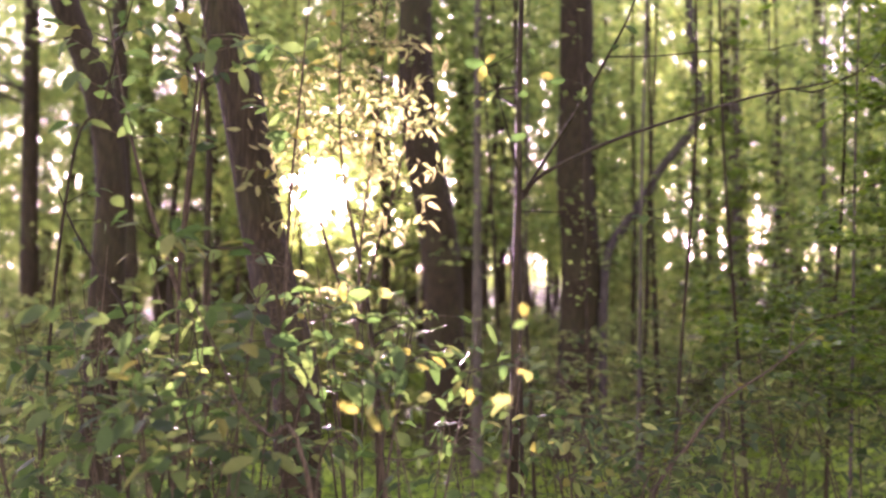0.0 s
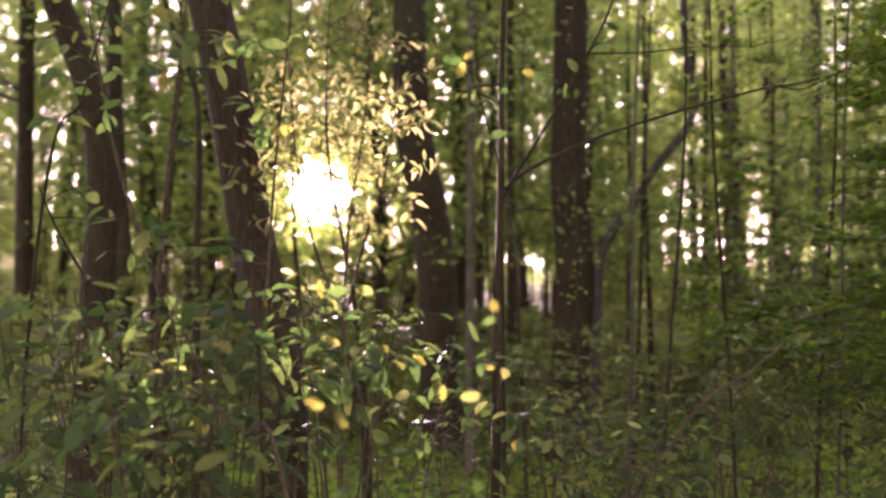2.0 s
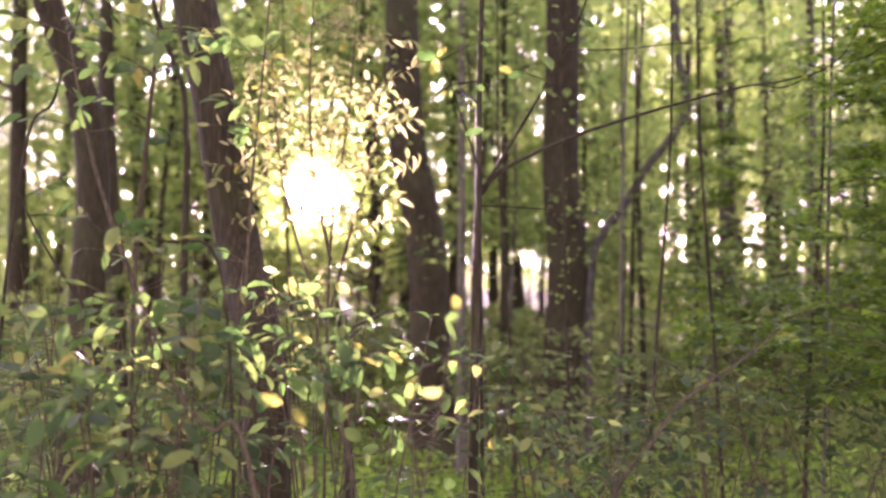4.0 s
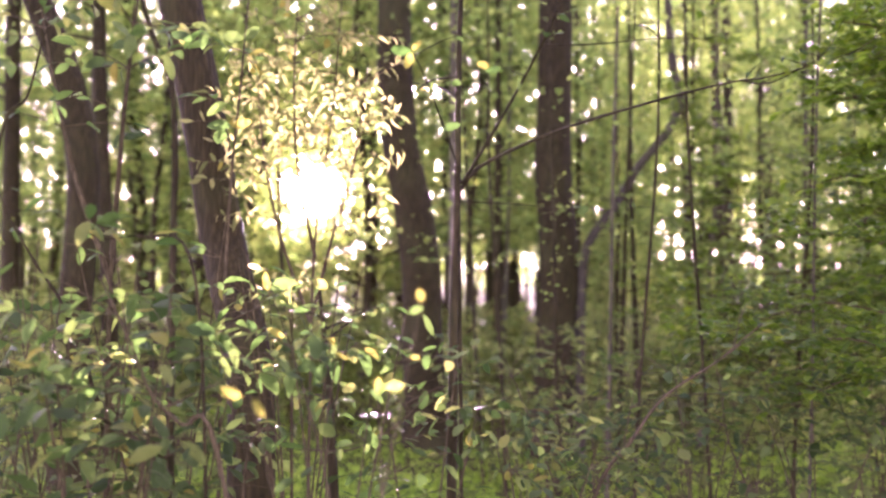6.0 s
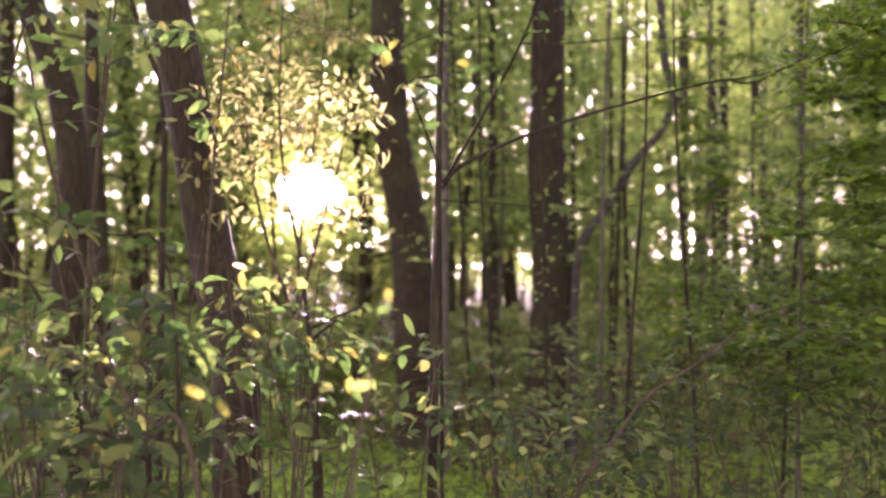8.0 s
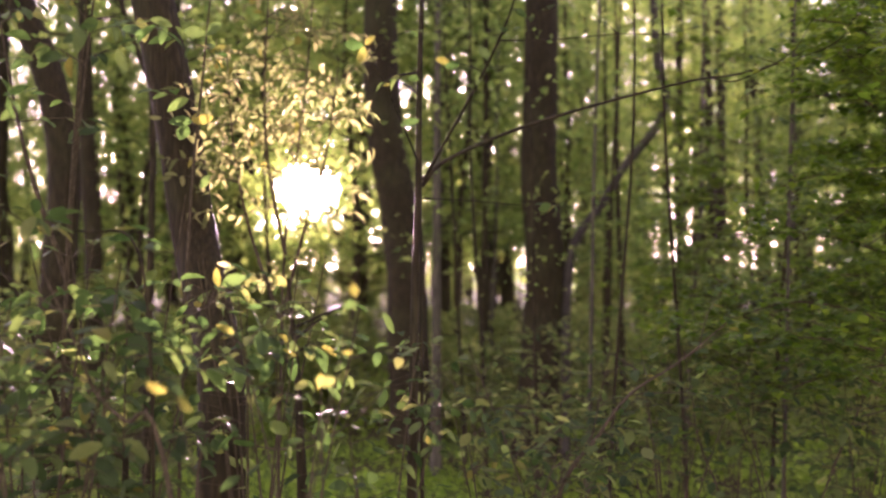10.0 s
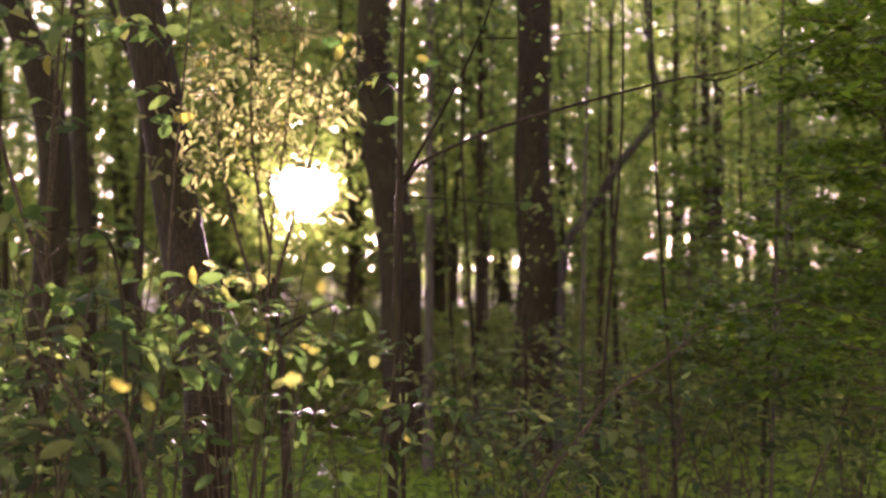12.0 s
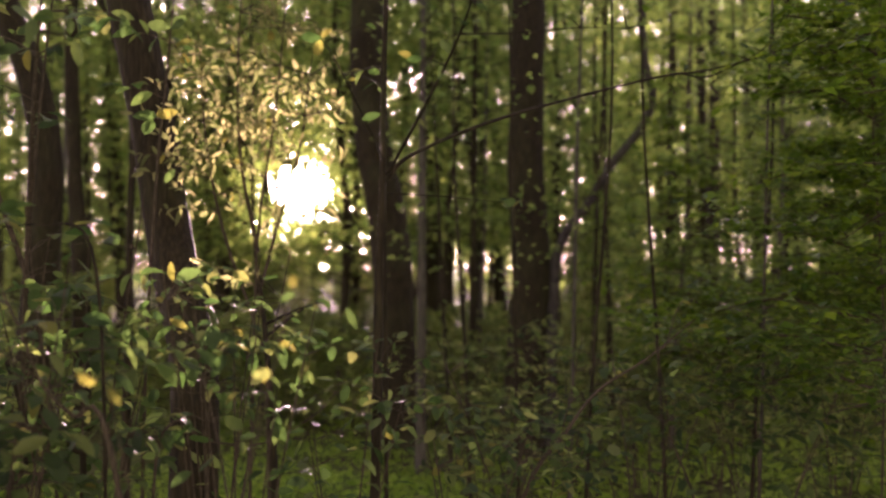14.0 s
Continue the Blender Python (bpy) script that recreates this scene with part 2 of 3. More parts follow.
        for k in range(sides):
            w = 2 * math.pi * k / sides
            r = radii[i]
            if rough:
                r *= 1 + rough * noise.noise(Vector((math.cos(w) * 2.2, math.sin(w) * 2.2, p.length * 1.3 + seed))) \
                    + rough * 0.5 * noise.noise(Vector((math.cos(w) * 6, math.sin(w) * 6, p.length * 2.5 + seed)))
            verts.append(p + a * (r * math.cos(w)) + b * (r * math.sin(w)))
    for i in range(len(pts) - 1):
        for k in range(sides):
            k2 = (k + 1) % sides
            faces.append((i * sides + k, i * sides + k2, (i + 1) * sides + k2, (i + 1) * sides + k))
    faces.append(tuple(range(sides)))
    e = (len(pts) - 1) * sides
    faces.append(tuple(e + k for k in reversed(range(sides))))
    return verts, faces


def joined(pieces):
    verts, faces = [], []
    for v, f in pieces:
        o = len(verts)
        verts += list(v)
        faces += [tuple(o + i for i in q) for q in f]
    return verts, faces


def leaf_shape(width, fold, curl, point=1.0):
    """An ovate leaf 1 long from its stalk at the origin along +x, folded along the rib and curled down at the tip."""
    st = ((0.0, 0.02), (0.15, 0.29), (0.42, 0.5), (0.72, 0.40), (0.90, 0.20 * point), (1.0, 0.0))
    verts, faces = [], []
    for x, w in st:
        z = -curl * x * x
        verts.append((x, 0, z))
        verts.append((x, w * width, z + fold * w * width))
        verts.append((x, -w * width, z + fold * w * width))
    for i in range(len(st) - 1):
        o = i * 3
        faces.append((o, o + 3, o + 4, o + 1))
        faces.append((o, o + 2, o + 5, o + 3))
    return verts, faces


LEAF_SHAPES = [leaf_shape(w, f, c) for w, f, c in ((0.50, 0.35, 0.18), (0.58, 0.2, 0.32), (0.44, 0.55, 0.12), (0.54, 0.12, 0.08), (0.47, 0.4, 0.42), (0.62, -0.15, 0.24))]


SPRING_SHAPES = [leaf_shape(w, f, c) for w, f, c in ((0.34, 0.7, 0.55), (0.42, 0.5, 0.3), (0.28, 0.9, 0.75), (0.46, 0.3, -0.35), (0.38, 0.6, 0.9))]


def leaf_meshes(material, tag, shapes=LEAF_SHAPES):
    return [mesh_from("leaf_" + tag, v, f, material) for v, f in shapes]


LEAVES, SLEAVES, LIT_LEAVES, DLEAVES = leaf_meshes(M_LEAF, "green"), leaf_meshes(M_SPRING, "spring", SPRING_SHAPES), leaf_meshes(M_LIT_YELLOW, "yellow"), leaf_meshes(M_DARK, "deep")


def leaf_pose(p, out, size, rng, flat=0.35):
    """A leaf at p that points along out, its face mostly to the sky."""
    yaw = math.atan2(out.y, out.x)
    return Matrix.LocRotScale(p, Euler((rng.gauss(0, flat), rng.gauss(0.1, flat), yaw)), Vector((size, size, size)))


# small leaves for joined foliage: two or four triangles each
def small_leaf(p, size, rng, flat=0.5):
    m = Euler((rng.gauss(0, flat), rng.gauss(0.1, flat), rng.uniform(0, 6.283))).to_matrix()
    w = size * 0.4
    c = [m @ Vector(q) + p for q in ((0, 0, 0), (size * 0.45, w, size * 0.08), (size, 0, -size * 0.1), (size * 0.45, -w, size * 0.08))]
    return c, ((0, 1, 2), (0, 2, 3))


# ================= ground =================
def build_ground():
    xs = [-400, -220, -120, -70] + [i * 1.0 for i in range(-40, 41)] + [70, 120, 220, 400]
    ys = [-400, -200, -100, -50, -30] + [i * 1.0 for i in range(-20, 61)] + [80, 110, 160, 260, 420]
    verts = [(x, y, ground_z(x, y)) for y in ys for x in xs]
    w = len(xs)
    faces = [(j * w + i, j * w + i + 1, (j + 1) * w + i + 1, (j + 1) * w + i) for j in range(len(ys) - 1) for i in range(w - 1)]
    ob = new("ground", mesh_from("ground", verts, faces, M_GROUND))
    tagged(ob, "forest floor of brown leaf litter with bright green moss", "ground", kind="structure")


build_ground()


def build_herbs():
    """Low herbs, grass and moss shoots over the floor between the trees."""
    rng = random.Random(5)
    pieces = []
    for _ in range(7000):
        y = 4.0 + 24.0 * rng.random() ** 1.7
        x = rng.uniform(-0.5, 0.55) * (y + 3)
        if noise.noise(Vector((x * 0.5, y * 0.5, 9.0))) < -0.25:
            continue
        for _ in range(12):
            p = Vector((x + rng.gauss(0, 0.16), y + rng.gauss(0, 0.16), 0))
            p.z = ground_z(p.x, p.y) + rng.uniform(0.0, 0.07)
            pieces.append(small_leaf(p, rng.uniform(0.03, 0.075), rng, 0.6))
    for _ in range(2600):       # thinner growth round the path
        x, y = rng.uniform(-14, 14), rng.uniform(-14, 5)
        if noise.noise(Vector((x * 0.5, y * 0.5, 9.0))) < -0.05:
            continue
        for _ in range(8):
            p = Vector((x + rng.gauss(0, 0.18), y + rng.gauss(0, 0.18), 0))
            p.z = ground_z(p.x, p.y) + rng.uniform(0.0, 0.07)
            pieces.append(small_leaf(p, rng.uniform(0.03, 0.075), rng, 0.6))
    v, f = joined(pieces)
    ob = new("ground_herbs", mesh_from("ground_herbs", v, f, M_HERB))
    tagged(ob, "low bright green herbs and grass carpeting the forest floor", "undergrowth", kind="stuff")


build_herbs()


def build_tall_herbs():
    """Knee-high leafy herbs under the shrubs."""
    rng = random.Random(6)
    pieces = []
    for _ in range(1500):
        y = 10.2 + 8.0 * rng.random() ** 1.3
        x = rng.uniform(-0.5, 0.55) * (y + 1)
        if noise.noise(Vector((x * 0.7, y * 0.7, 4.0))) < 0.08:
            continue
        top = rng.uniform(0.12, 0.45)
        g = ground_z(x, y)
        for k in range(8):
            p = Vector((x + rng.gauss(0, 0.05), y + rng.gauss(0, 0.05), g + top * (0.35 + 0.65 * k / 7)))
            pieces.append(small_leaf(p, rng.uniform(0.05, 0.10), rng, 0.35))
    v, f = joined(pieces)
    ob = new("tall_herbs", mesh_from("tall_herbs", v, f, M_FOLIAGE))
    tagged(ob, "knee-high green herbs under the shrubs", "undergrowth", kind="stuff")


build_tall_herbs()


# ================= trees =================
def tree(axis, r0, label, seed, crown=(5.0, 12.0, 1.8), leaves=1200, size=0.14, bark=None, sides=12, group="forest trees", steps=5, limbs=5, rough=0.09, flare=1.35, taper=0.8):
    """A tree whose trunk follows the axis, lowest point first; the crown is many small leaves in clumps on limbs."""
    rng = random.Random(seed)
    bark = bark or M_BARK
    pts = [Vector(p) for p in axis]
    base = Vector((pts[0].x, pts[0].y, ground_z(pts[0].x, pts[0].y)))
    root = thing("tree", base, label, "tree", group)
    line = curve_points([p - base for p in pts], steps)
    top = line[-1].z
    radii = []
    for p in line:
        t = max(0.0, p.z) / top
        radii.append(r0 * (1.03 - taper * t ** 1.15) * (1 + (flare - 1) * math.exp(-max(0.0, p.z) / 0.25)))
    line[0].z = -0.12
    v, f = tube(line, radii, sides, rough, seed * 1.7)
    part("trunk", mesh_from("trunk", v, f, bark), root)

    def on_axis(z):
        for a, b in zip(line, line[1:]):
            if a.z <= z <= b.z:
                return a.lerp(b, (z - a.z) / max(1e-6, b.z - a.z))
        return line[-1].copy()

    lo, hi, rad = crown
    clumps, thin = [], []
    n = max(1, leaves // 45)
    for i in range(n):
        z = lo + (hi - lo) * rng.random()
        t = (z - lo) / (hi - lo)
        ang, d = rng.uniform(0, 6.283), rad * (0.35 + 0.65 * rng.random()) * (1.05 - 0.6 * t)
        a = on_axis(max(0.3, z - 0.35 * d))
        c = a + Vector((math.cos(ang) * d, math.sin(ang) * d, 0.35 * d + rng.gauss(0, 0.1)))
        mid = a.lerp(c, 0.5) + Vector((0, 0, rng.uniform(-0.12, 0.1) * d))
        r = min(r0 * 0.22, 0.006 + 0.014 * d)
        if i < limbs:
            part("limb", mesh_from("limb", *tube(curve_points((a, mid, c), 3), [r * (1 - 0.75 * k / 6) for k in range(7)], 6), bark), root)
        else:
            thin.append(tube((a, mid, c), (r, r * 0.6, r * 0.25), 3))
        clumps.append((c, mid))
    if thin:
        part("branchwork", mesh_from("branchwork", *joined(thin), bark), root, kind="stuff")
    pieces = []
    for c, mid in clumps:
        for _ in range(45):
            q = c.lerp(mid, max(0.0, rng.gauss(0.15, 0.4))) + Vector((rng.gauss(0, 0.30), rng.gauss(0, 0.30), rng.gauss(0, 0.13)))
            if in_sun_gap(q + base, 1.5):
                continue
            pieces.append(small_leaf(q, size * rng.uniform(0.6, 1.25), rng))
    part("crown", mesh_from("crown", *joined(pieces), M_CROWN), root, kind="stuff")
    return root


def rise(pts, top, lean=None):
    """Continues an axis upwards to the height top."""
    a, b = Vector(pts[-2]), Vector(pts[-1])
    d = (b - a) / max(0.1, b.z - a.z)
    if lean is not None:
        d.x = lean
    return list(pts) + [tuple(b + Vector((d.x * k, d.y * k, 1.0 * k))) for k in (0.5, 1.2, 2.2, 3.6, top - b.z)]


# the leaning trunk that stands nearest the sun
tree(rise([(-0.71, 4.7, -0.35), (-0.69, 4.7, 0.47), (-0.71, 4.75, 1.0), (-0.83, 4.9, 1.40), (-0.906, 5.0, 1.69), (-1.0, 5.0, 2.25), (-1.12, 5.0, 2.82)], 11, -0.18),
     0.110, "dark leaning tree trunk with rough bark", 11, crown=(4.5, 11, 1.9), leaves=1600, size=0.10, sides=18, taper=0.3)
tree(rise([(-2.76, 8.0, -0.4), (-2.74, 8.0, 0.88), (-2.69, 8.0, 1.55), (-2.67, 8.0, 2.22), (-2.78, 8.0, 2.9), (-3.04, 8.0, 3.58)], 12, -0.25),
     0.14, "dark straight tree trunk bending over higher up", 12, crown=(5.0, 12, 2.0), leaves=1600, size=0.10, sides=16)
tree(rise([(0.06, 10.4, -0.4), (0.02, 10.4, 0.68), (-0.04, 10.4, 1.74), (-0.19, 10.4, 2.56), (-0.27, 10.4, 3.33), (-0.29, 10.4, 4.21)], 14, -0.03),
     0.215, "thick dark tree trunk with a bend halfway up", 13, crown=(6.0, 14, 2.3), leaves=1800, size=0.11, sides=16)
tree(rise([(1.30, 10.1, -0.4), (1.36, 10.1, 0.7), (1.41, 10.1, 1.38), (1.34, 10.1, 2.41), (1.35, 10.1, 3.27), (1.36, 10.1, 4.13)], 14, 0.0),
     0.205, "thick straight dark brown tree trunk", 14, crown=(6.0, 14, 2.3), leaves=1800, size=0.11, sides=16)
tree(rise([(0.44, 16.3, -0.4), (0.39, 16.3, 1.63), (0.32, 16.3, 3.01), (0.31, 16.3, 4.4), (0.2, 16.3, 5.79)], 13, -0.08),
     0.14, "slender dark tree trunk among the leaves", 15, crown=(6.5, 13, 1.8), leaves=1500, size=0.12, sides=10)
tree(rise([(-3.4, 11.0, -0.4), (-3.47, 11.0, 1.59), (-3.53, 11.0, 2.52), (-3.57, 11.0, 3.45), (-3.58, 11.0, 4.38)], 11, 0.0),
     0.095, "slender dark tree trunk among the leaves", 16, crown=(4.6, 11, 1.7), leaves=1400, size=0.10, sides=10)
tree(rise([(-3.7, 19.0, -0.4), (-3.42, 19.0, 2.21), (-3.1, 19.0, 4.69), (-3.05, 19.0, 6.53)], 14, 0.0),
     0.13, "slender dark tree trunk among the leaves", 17, crown=(6.5, 14, 1.7), leaves=1500, size=0.12, sides=10)
tree(rise([(-0.9, 30.0, -0.4), (-1.1, 30.0, 2.5), (-1.8, 30.0, 5.0), (-2.8, 30.0, 7.6), (-3.09, 30.0, 9.47)], 16, 0.0),
     0.21, "far dark tree trunk against the bright sky", 18, crown=(8.0, 16, 2.0), leaves=1500, size=0.14, sides=10)
tree(rise([(-1.56, 6.5, -0.4), (-1.54, 6.5, 1.72), (-1.53, 6.5, 2.08), (-1.55, 6.5, 2.59), (-1.64, 6.5, 2.85), (-1.75, 6.5, 3.18)], 5.2, -0.2),
     0.03, "thin curved sapling with few leaves", 19, crown=(2.6, 5.2, 0.9), leaves=320, size=0.07, sides=8, group="saplings", limbs=3)
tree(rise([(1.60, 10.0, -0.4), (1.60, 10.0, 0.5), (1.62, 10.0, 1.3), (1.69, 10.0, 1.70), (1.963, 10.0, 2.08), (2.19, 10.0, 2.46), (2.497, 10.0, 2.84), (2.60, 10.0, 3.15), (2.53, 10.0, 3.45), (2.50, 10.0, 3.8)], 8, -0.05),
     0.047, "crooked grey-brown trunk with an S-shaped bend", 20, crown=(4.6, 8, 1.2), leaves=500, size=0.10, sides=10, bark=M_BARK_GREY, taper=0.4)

# thin far trunks, dark against the light
FAR_TRUNKS = ((5.92, 5.78, 34, .13), (7.69, 7.39, 40, .14), (9.13, 9.25, 36, .13), (6.75, 6.95, 24, .14), (8.15, 8.27, 28, .17), (9.73, 10.25, 30, .16),
              (13.14, 12.94, 36, .14), (16.73, 16.86, 44, .16), (14.19, 14.38, 34, .14), (13.68, 13.42, 30, .13), (4.59, 4.62, 30, .11), (1.37, 1.45, 26, .11), (-6.5, -6.4, 36, .13),
              (3.1, 2.9, 27, .09), (11.9, 11.6, 27, .10), (-9.2, -9.0, 26, .15), (-7.6, -7.9, 21, .11))
for i, (xt, xb, d, r) in enumerate(FAR_TRUNKS):
    s = (xt - xb) / 8.0
    tree([(xb - s * 2.2, d, -0.4), (xb, d, 2.0), ((xt + xb) / 2 + 0.1 * math.sin(i * 2.1), d, 6.0), (xt, d, 10.0), (xt + s * 4, d, 15.0)],
         r, "slender dark trunk of a far tree in the wood", 40 + i, crown=(7.5, 15, 1.7), leaves=900, size=0.15, sides=8, steps=3, limbs=3, rough=0.05)


# thin young stems standing between the large trunks
THIN_STEMS = ((0.31, 9.0, 0.048, 0.0), (1.25, 5.3, 0.011, 0.05), (1.7, 5.7, 0.012, -0.06), (2.05, 5.0, 0.010, 0.04), (0.95, 6.5, 0.014, -0.03), (2.45, 6.3, 0.014, 0.05), (1.42, 7.2, 0.018, 0.03), (0.66, 7.7, 0.016, -0.05), (0.52, 9.3, 0.02, -0.07), (1.0, 12.5, 0.03, 0.03), (1.95, 9.6, 0.025, 0.05), (2.35, 11.0, 0.035, -0.03), (2.9, 10.2, 0.028, 0.06), (3.3, 12.4, 0.04, 0.02),
              (3.95, 11.4, 0.03, -0.05), (4.6, 12.2, 0.04, 0.04), (2.6, 13.6, 0.04, 0.0), (-1.6, 11.6, 0.03, -0.05), (-4.3, 12.6, 0.035, 0.04))
for i, (x, y, r, lean) in enumerate(THIN_STEMS):
    h = 3.6 + 60 * r
    tree([(x - lean, y, -0.4), (x, y, 0.8), (x + lean * 1.4 + 0.03 * math.sin(i * 1.7), y, 2.2), (x + lean * 2.0, y, 3.4), (x + lean * 3, y, h)], r,
         "thin pale young stem with few leaves" if i % 3 == 0 else "thin dark young stem with few leaves", 160 + i, crown=(1.6, h, 0.8 if y > 8 else 0.45), leaves=270 if y > 8 else 90, size=0.08 if y > 8 else 0.045, bark=M_BARK_PALE if i % 3 == 0 else M_BARK,
         sides=8, steps=4, limbs=1, rough=0.05, group="thin young stems")


# ---- the rest of the wood: young and tall trees of seven kinds, repeated
def young(seed, h, r, lo, rad, leaves, size):
    rng = random.Random(seed)
    x, pts = 0.0, []
    for z in (-0.2, h * 0.25, h * 0.5, h * 0.75, h):
        pts.append((x, -60.0, z))
        x += rng.uniform(-0.03, 0.03) * h
    return tree(pts, r, "leafy young tree with layered green branches", seed, crown=(lo, h, rad), leaves=leaves, size=size, sides=7, steps=3, limbs=1, rough=0.04, group="young trees of the wood")


def shift_base(ob, x, y, turn, s):
    ob.matrix_basis = pose(x, y, ground_z(x, y), 0, 0, turn) @ Matrix.Scale(s, 4)


KINDS = [young(71, 8.0, 0.06, 2.1, 1.7, 1900, 0.125), young(72, 10.0, 0.07, 2.6, 1.9, 2200, 0.13), young(73, 6.5, 0.05, 1.7, 1.5, 1700, 0.122),
         young(74, 16.0, 0.14, 5.0, 2.5, 2800, 0.15), young(75, 13.0, 0.11, 4.0, 2.2, 2400, 0.145), young(76, 9.0, 0.05, 2.5, 1.7, 2600, 0.10), young(77, 15.0, 0.14, 4.5, 2.5, 1400, 0.21)]


def wood_places():
    rng = random.Random(77)
    out = []

    def free(x, y, gap):
        return all((x - a) ** 2 + (y - b) ** 2 > gap * gap for a, b, *_ in out)

    for i in range(1, 232):
        u, v = (i * 0.7548776662) % 1.0, (i * 0.5698402910) % 1.0
        y = 13.0 + 60.0 * v ** 0.85
        x = (u * 1.14 - 0.57) * y + rng.uniform(-0.4, 0.4)
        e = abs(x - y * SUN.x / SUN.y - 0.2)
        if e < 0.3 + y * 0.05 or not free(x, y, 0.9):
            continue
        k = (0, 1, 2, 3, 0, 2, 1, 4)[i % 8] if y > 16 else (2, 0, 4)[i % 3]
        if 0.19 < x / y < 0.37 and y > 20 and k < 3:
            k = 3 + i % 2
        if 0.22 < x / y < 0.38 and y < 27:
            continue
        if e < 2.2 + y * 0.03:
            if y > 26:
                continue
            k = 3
        out.append((x, y, k, rng.uniform(0, 360), rng.uniform(0.75, 1.15)))
    for i in range(1, 29):      # slim trees whose crowns hang across the upper view
        u, v = (i * 0.6180339887) % 1.0, (i * 0.4142135624) % 1.0
        y = 11.5 + 13.0 * v
        x = y * (0.03 + 0.48 * u if i % 2 else -0.22 - 0.27 * u)
        if free(x, y, 0.7) and not 0.2 < x / y < 0.40 and all((x - a) ** 2 + (y - b) ** 2 > 0.2 for a, b in ((1.35, 10.1), (0.4, 16.3))):
            out.append((x, y, 5, rng.uniform(0, 360), rng.uniform(0.8, 1.15)))
    out += [(0.62, 13.4, 5, 40.0, 0.9), (1.02, 15.4, 5, 150.0, 1.0), (0.72, 18.6, 5, 260.0, 1.15), (1.35, 21.0, 5, 10.0, 1.2)]
    for i in range(20):      # a leafy stand behind the slender far trunks
        y = 34.0 + 1.4 * i
        out.append((y * (0.17 + 0.2 * ((i * 0.6180339887) % 1.0)), y, (1, 3, 4)[i % 3], rng.uniform(0, 360), rng.uniform(1.1, 1.4)))
    seen = len(out)
    for i in range(12):      # unseen trees added beside the path to shade the right of the view
        x, y = 5.2 + 0.5 * i + rng.uniform(0, 2.5), -1.5 + 1.15 * i
        if x > 0.5 * y + 3.0:
            out.append((x, y, (1, 3, 4)[i % 3], rng.uniform(0, 360), rng.uniform(0.9, 1.2)))
    # more unseen trees round and behind the camera, added to dim the frontal skylight
    while len(out) < seen + 66:
        a, d = rng.uniform(0, 6.283), rng.uniform(3.5, 26)
        x, y = d * math.cos(a), d * math.sin(a)
        if (y > 0 and abs(x) < 0.62 * y + 3.5) or not free(x, y, 1.8):
            continue
        out.append((x, y, 6, rng.uniform(0, 360), rng.uniform(0.8, 1.2)))
    return out


first = set()
for x, y, k, turn, s in wood_places():
    if k not in first:
        first.add(k)
        shift_base(KINDS[k], x, y, turn, s)
    else:
        copy_thing(KINDS[k], pose(x, y, ground_z(x, y), 0, 0, turn) @ Matrix.Scale(s / KINDS[k].scale.x, 4))


def build_far_woods():
    """The far side of the wood: dense and low at the foot, thinning out upwards with the sky in its gaps."""
    rng = random.Random(81)
    pieces = []
    for i in range(50000):
        y = rng.uniform(62, 115)
        x = rng.uniform(-0.62, 0.62) * y
        hill = 30.0 + 6.0 * noise.noise(Vector((x * 0.09, y * 0.05, 0)))
        c = Vector((x, y, hill * rng.random() ** 1.2 - 0.3))
        if i >= 46500:      # extra tall crowns fill the open sky above the sun in the camera's view
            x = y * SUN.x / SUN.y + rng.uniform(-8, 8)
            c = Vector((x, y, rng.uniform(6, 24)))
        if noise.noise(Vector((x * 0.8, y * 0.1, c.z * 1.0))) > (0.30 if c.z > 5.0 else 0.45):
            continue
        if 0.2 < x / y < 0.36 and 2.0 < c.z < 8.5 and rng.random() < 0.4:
            continue        # thinned along this bearing so that sky gaps show in the camera's view
        for _ in range(5):
            q = c + Vector((rng.gauss(0, 0.5), rng.gauss(0, 0.5), rng.gauss(0, 0.3)))
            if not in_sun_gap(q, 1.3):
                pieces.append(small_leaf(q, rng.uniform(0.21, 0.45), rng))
    ob = new("far_woods", mesh_from("far_woods", *joined(pieces), M_CROWN))
    tagged(ob, "far dense green wood with small gaps of sky", "wood", kind="stuff")


build_far_woods()

# leafy trees either side of the sun
for i, (x, y, h) in enumerate(((-3.5, 15.0, 8.0), (-0.9, 14.0, 7.0), (-4.4, 21.0, 10.0), (-1.2, 20.0, 9.0), (-5.6, 28.0, 12.0), (-1.85, 27.0, 11.0), (-7.4, 38.0, 14.0), (-2.95, 37.0, 14.0), (-8.7, 48.0, 16.0), (-4.15, 47.0, 16.0), (-9.4, 57.0, 18.0), (3.7, 22.0, 11.0), (6.9, 33.0, 14.0), (1.9, 24.0, 12.0), (-8.0, 24.0, 11.0), (-4.9, 31.0, 15.0), (-6.0, 40.0, 17.0), (-4.9, 44.0, 19.0))):
    tree([(x, y, -0.4), (x + 0.1, y, h * 0.3), (x - 0.1, y, h * 0.6), (x, y, h)], 0.05 + h * 0.003, "leafy young tree lit from behind by the low sun" if i < 11 or i > 14 else "leafy young tree among the far trunks", 600 + i, crown=(1.9, h, 2.4 + h * 0.05), leaves=(3600 if i < 11 or i > 14 else 1500) + int(200 * h), size=0.09 + h * 0.005,
         sides=8, steps=4, limbs=2, rough=0.04, group="young trees of the wood")


